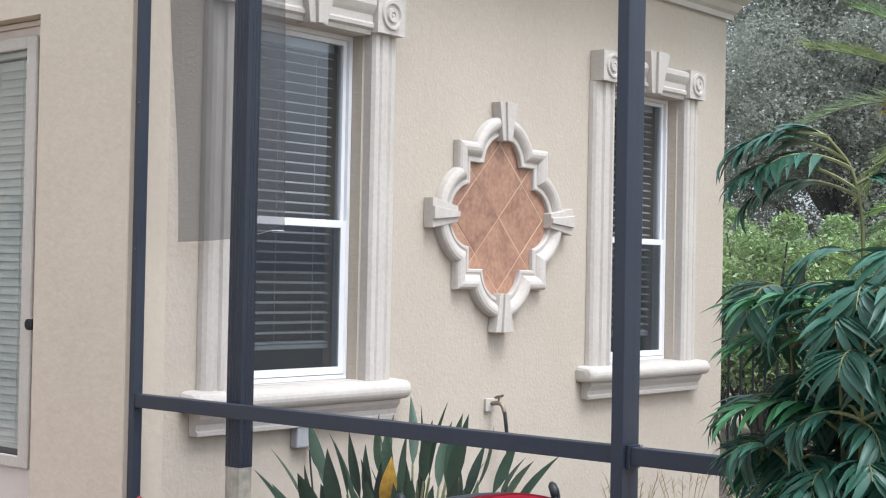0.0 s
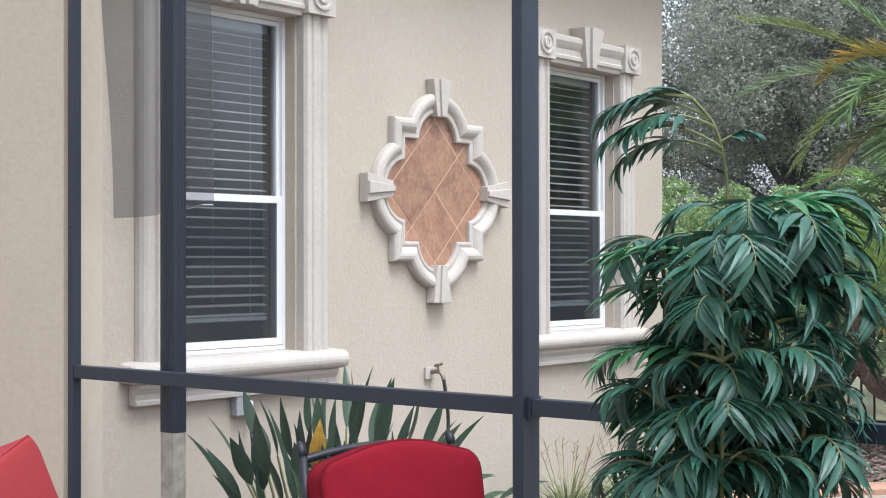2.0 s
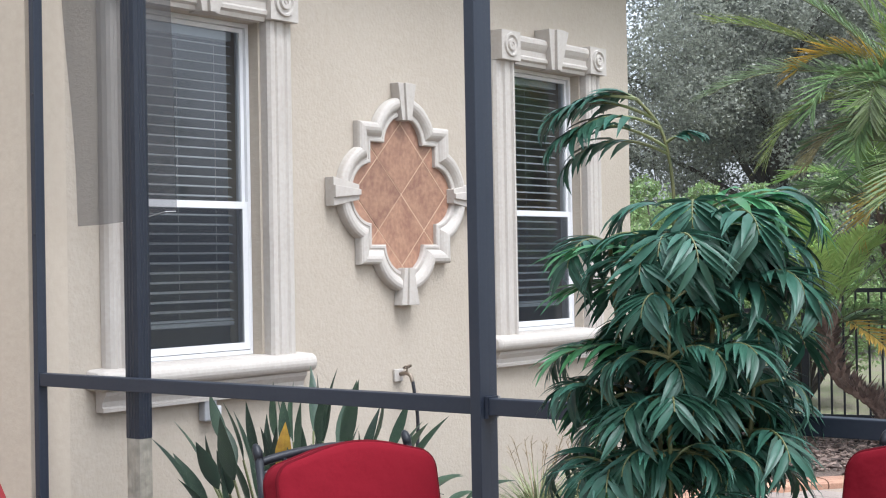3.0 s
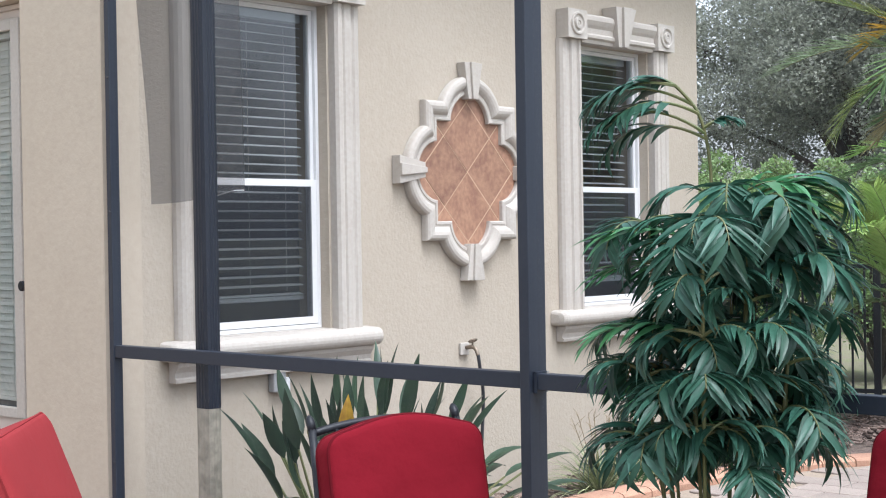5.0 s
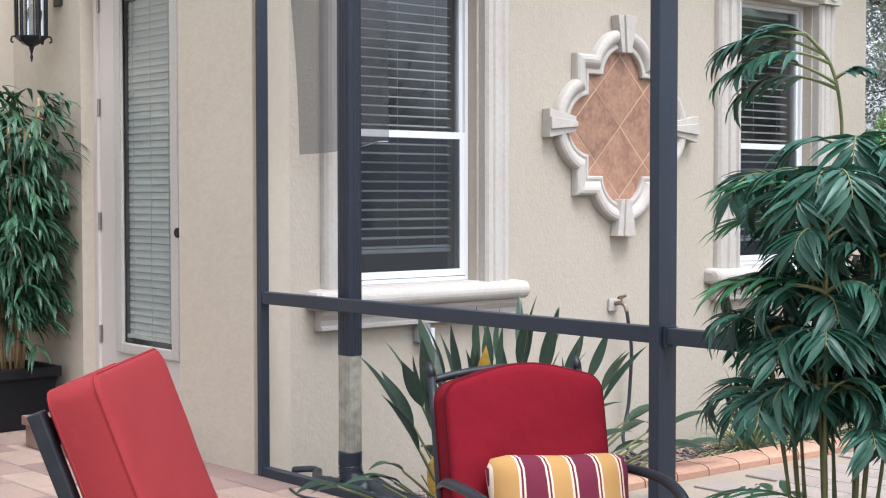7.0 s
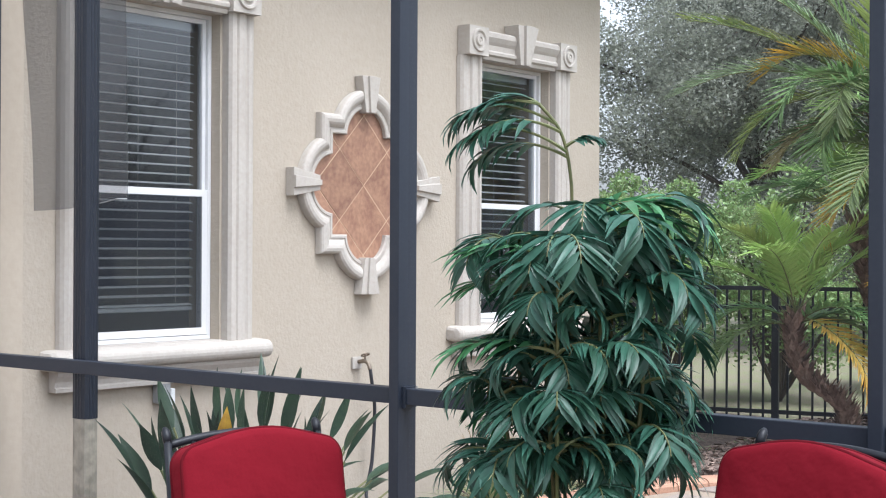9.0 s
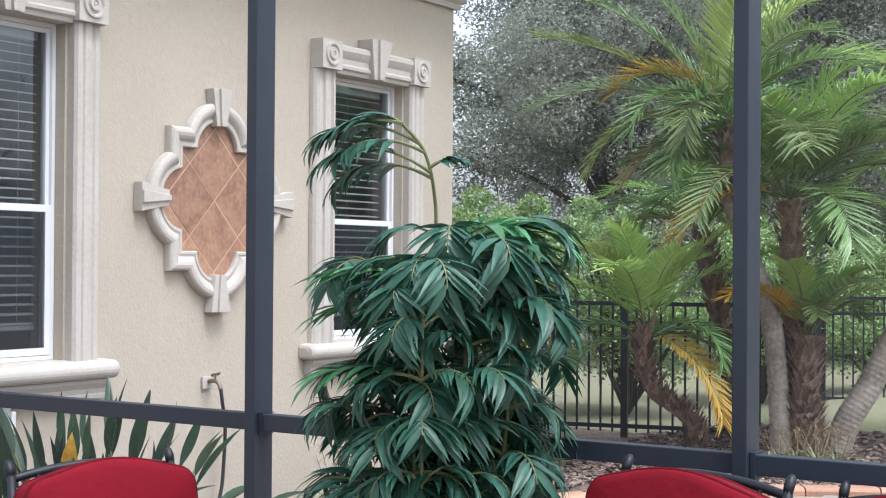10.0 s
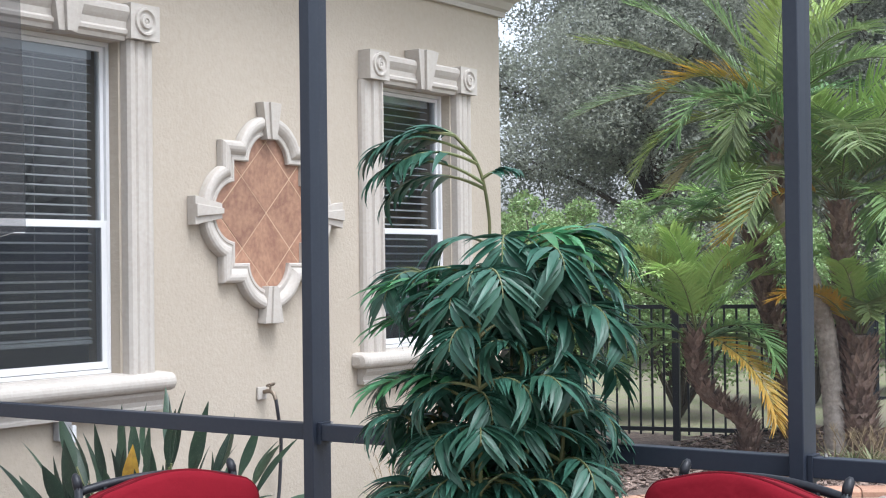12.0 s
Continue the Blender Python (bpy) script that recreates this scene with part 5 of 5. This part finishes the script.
def oak(at, tall, wide, seed, label, count=260000):
    r = random.Random(seed)
    ob = thing("oak_tree", label, "tree", "background trees", at=pose(*at))
    limbs, centres = Shape(), []
    fork = Vector((0.2, 0, tall * 0.22))
    part("trunk", Shape().tube(curve([(0, 0, -0.1), (0.1, 0.05, tall * 0.12), fork], 5), [0.34 - 0.012 * i for i in range(11)], 10), OAK_BARK, ob, smooth=True)
    for k in range(26):
        az = k * 2.399
        out = wide * 0.5 * (0.25 + 0.72 * r.random())
        top = Vector((out * math.cos(az), out * math.sin(az), tall * r.uniform(0.18, 0.97) * (1.1 - 0.35 * out / (wide * 0.5))))
        mid = (fork + top) * 0.5 + Vector((r.uniform(-0.5, 0.5), r.uniform(-0.5, 0.5), r.uniform(0, 0.6)))
        limbs.tube(curve([fork, mid, top], 5), [0.075 - 0.0068 * i for i in range(11)], 6)
        for j in range(9):
            q = mid.lerp(top, r.uniform(0.2, 1.15)) + Vector((r.gauss(0, 0.55), r.gauss(0, 0.55), r.gauss(0, 0.45)))
            limbs.tube([mid.lerp(top, 0.6), q], [0.012, 0.004], 4)
            centres.append((q, r.uniform(0.45, 1.0)))
    part("limbs", limbs, OAK_BARK, ob)
    part("crown", leaf_cloud(centres, count, 0.062, 0.040, r, True), OAK_LEAF, ob)
    return ob


first = oak((-4.6, 17.6, GZ), 8.5, 8.0, 51, "large grey-green oak tree beyond the garden fence")
for x, y, turn, size in ((-1.2, 19.5, 150, 0.95), (-3.4, 24.0, 80, 1.15), (2.4, 27.0, 200, 1.1), (7.5, 24.0, 310, 1.0), (13.0, 27.0, 140, 1.1)):
    t = copy_thing(first, pose(x, y, GZ, 0, 0, turn))
    t.scale = (size, size, size)
# Trees on the far side of the pool, which the panes mirror.
mirrored = oak((36.5, 29.2, GZ), 10.0, 8.5, 52, "oak tree on the far side of the garden", 40000)
for x, y, turn, size in ((41.0, 24.5, 10, 1.0), (29.4, 34.5, 200, 0.60), (25.0, 38.0, 260, 0.66)):
    t = copy_thing(mirrored, pose(x, y, GZ, 0, 0, turn))
    t.scale = (size, size, size)


# ---------------------------------------------------------------- garden fence
def fence_run(a, b, label):
    a, b = Vector(a), Vector(b)
    d = b - a
    ob = thing("garden_fence", label, "fence", "fence runs", at=pose(a.x, a.y, GZ, 0, 0, math.degrees(math.atan2(d.y, d.x))))
    ln = d.length
    for z in (0.10, 1.02, 1.19):
        part("rail", box(0, ln, -0.016, 0.016, z - 0.018, z + 0.018), FENCE, ob)
    posts = max(2, round(ln / 1.8) + 1)
    post = box(-0.03, 0.03, -0.03, 0.03, 0, 1.26).rings([[(s * h, t * h, z) for s, t in ((1, 1), (-1, 1), (-1, -1), (1, -1))] for h, z in ((0.036, 1.26), (0.036, 1.275), (0.004, 1.30))]).mesh("post")
    for k in range(posts):
        part("post", post, FENCE, ob, at=pose(ln * k / (posts - 1), 0, 0))
    picket = box(-0.009, 0.009, -0.009, 0.009, 0.05, 1.20).mesh("picket")
    n = int(ln / 0.105)
    for k in range(1, n):
        part("picket", picket, FENCE, ob, at=pose(ln * k / n, 0, 0))


fence_run((-2.6, 6.95), (1.75, 8.15), "black metal picket fence behind the palms")
fence_run((1.75, 8.20), (0.9, 11.4), "black metal picket fence running back across the lawn")
fence_run((0.9, 11.45), (6.5, 13.0), "black metal picket fence along the far lawn")


# ---------------------------------------------------------------- bark chips and paving pieces
chips = Shape()
for k in range(9000):
    if k % 2:
        x, y = rng.uniform(0.05, 1.3), rng.uniform(0.1, 5.2)
    else:
        x, y = rng.uniform(0.3, 3.0), rng.uniform(5.2, 8.2)
        if k % 4 == 0:
            x, y = rng.uniform(2.2, 4.6), rng.uniform(4.8, 6.4)
    z = ground_z(x, y) + 0.02 + rng.uniform(0, 0.012)
    w, ln, t = rng.uniform(0, 3.14), rng.uniform(0.015, 0.045), rng.uniform(0.007, 0.016)
    c, s = math.cos(w), math.sin(w)
    q = [(x + c * ln - s * t, y + s * ln + c * t), (x - c * ln - s * t, y - s * ln + c * t), (x - c * ln + s * t, y - s * ln - c * t), (x + c * ln + s * t, y + s * ln - c * t)]
    h = [rng.uniform(-0.008, 0.02) for _ in q]
    chips.rings([[(*p, z + a) for p, a in zip(q, h)], [(*p, z + a + 0.007) for p, a in zip(q, h)]])
tagged(part("bark_chips", chips, CHIP), "loose brown bark chips on the planting beds", "bark chips", kind="stuff")

coping = new("deck_coping")
tagged(coping, "rounded terracotta-coloured coping bricks edging the deck", "brick edging", kind="structure")
walkline, run = [], 0.0
for a, b in zip(EDGE, EDGE[1:]):
    walkline.append((run, a, (b - a).normalized()))
    run += (b - a).length
prof = [(0.0, -0.10), (0.0, 0.020), (-0.012, 0.032), (-0.04, 0.040), (-0.15, 0.040), (-0.185, 0.034), (-0.205, 0.020), (-0.21, -0.10)]
brick_mesh = Shape().rings([[(u, v, z) for v, z in [(-q[0], q[1]) for q in prof]] for u in (-0.112, 0.112)]).mesh("brick")
brick_mesh.materials.append(COPING)
pitch = 0.232
for k in range(int(run / pitch)):
    s = (k + 0.5) * pitch
    at0, p, d = max((w for w in walkline if w[0] <= s), key=lambda w: w[0])
    p = p + d * (s - at0)
    part("brick", brick_mesh, COPING, coping, at=pose(p.x, p.y, 0, 0, 0, math.degrees(math.atan2(d.y, d.x))))

rest = Shape()
L, Wd, gap = 0.40, 0.20, 0.004
paver_mesh = Shape().rings([[(s * (L / 2 - gap - e), t * (Wd / 2 - gap - e), z) for s, t in ((1, 1), (-1, 1), (-1, -1), (1, -1))] for e, z in ((0, -0.011), (0, -0.004), (0.004, 0.0))]).mesh("paver")
paver_mesh.materials.append(PAVER)
warm_mesh = paver_mesh.copy()
warm_mesh.materials[0] = PAVER_WARM
made = 0
for j in range(-34, 30):
    for i in range(-8, 21):
        x, y = i * L + (L / 2 if j % 2 else 0), j * Wd + 0.1
        corners = [(x + s * L * 0.5, y + t * Wd * 0.5) for s in (-1, 1) for t in (-1, 1)]
        if not inside(x, y, outline) or sum(inside(*c, outline) for c in corners) < 3:
            continue
        seen = (x < 1.0 and -1.5 < y) or (1.4 < x < 4.3 and y > 0.9)
        if seen and made < 300:
            part("paver", warm_mesh if x < 1.0 else paver_mesh, PAVER, deck, at=pose(x, y, 0.0012 * math.sin(i * 3 + j * 5)))
            made += 1
        else:
            rest.box(x - L / 2 + gap, x + L / 2 - gap, y - Wd / 2 + gap, y + Wd / 2 - gap, -0.011, 0.0)
tagged(part("paver_field", rest, PAVER, deck), kind="stuff")
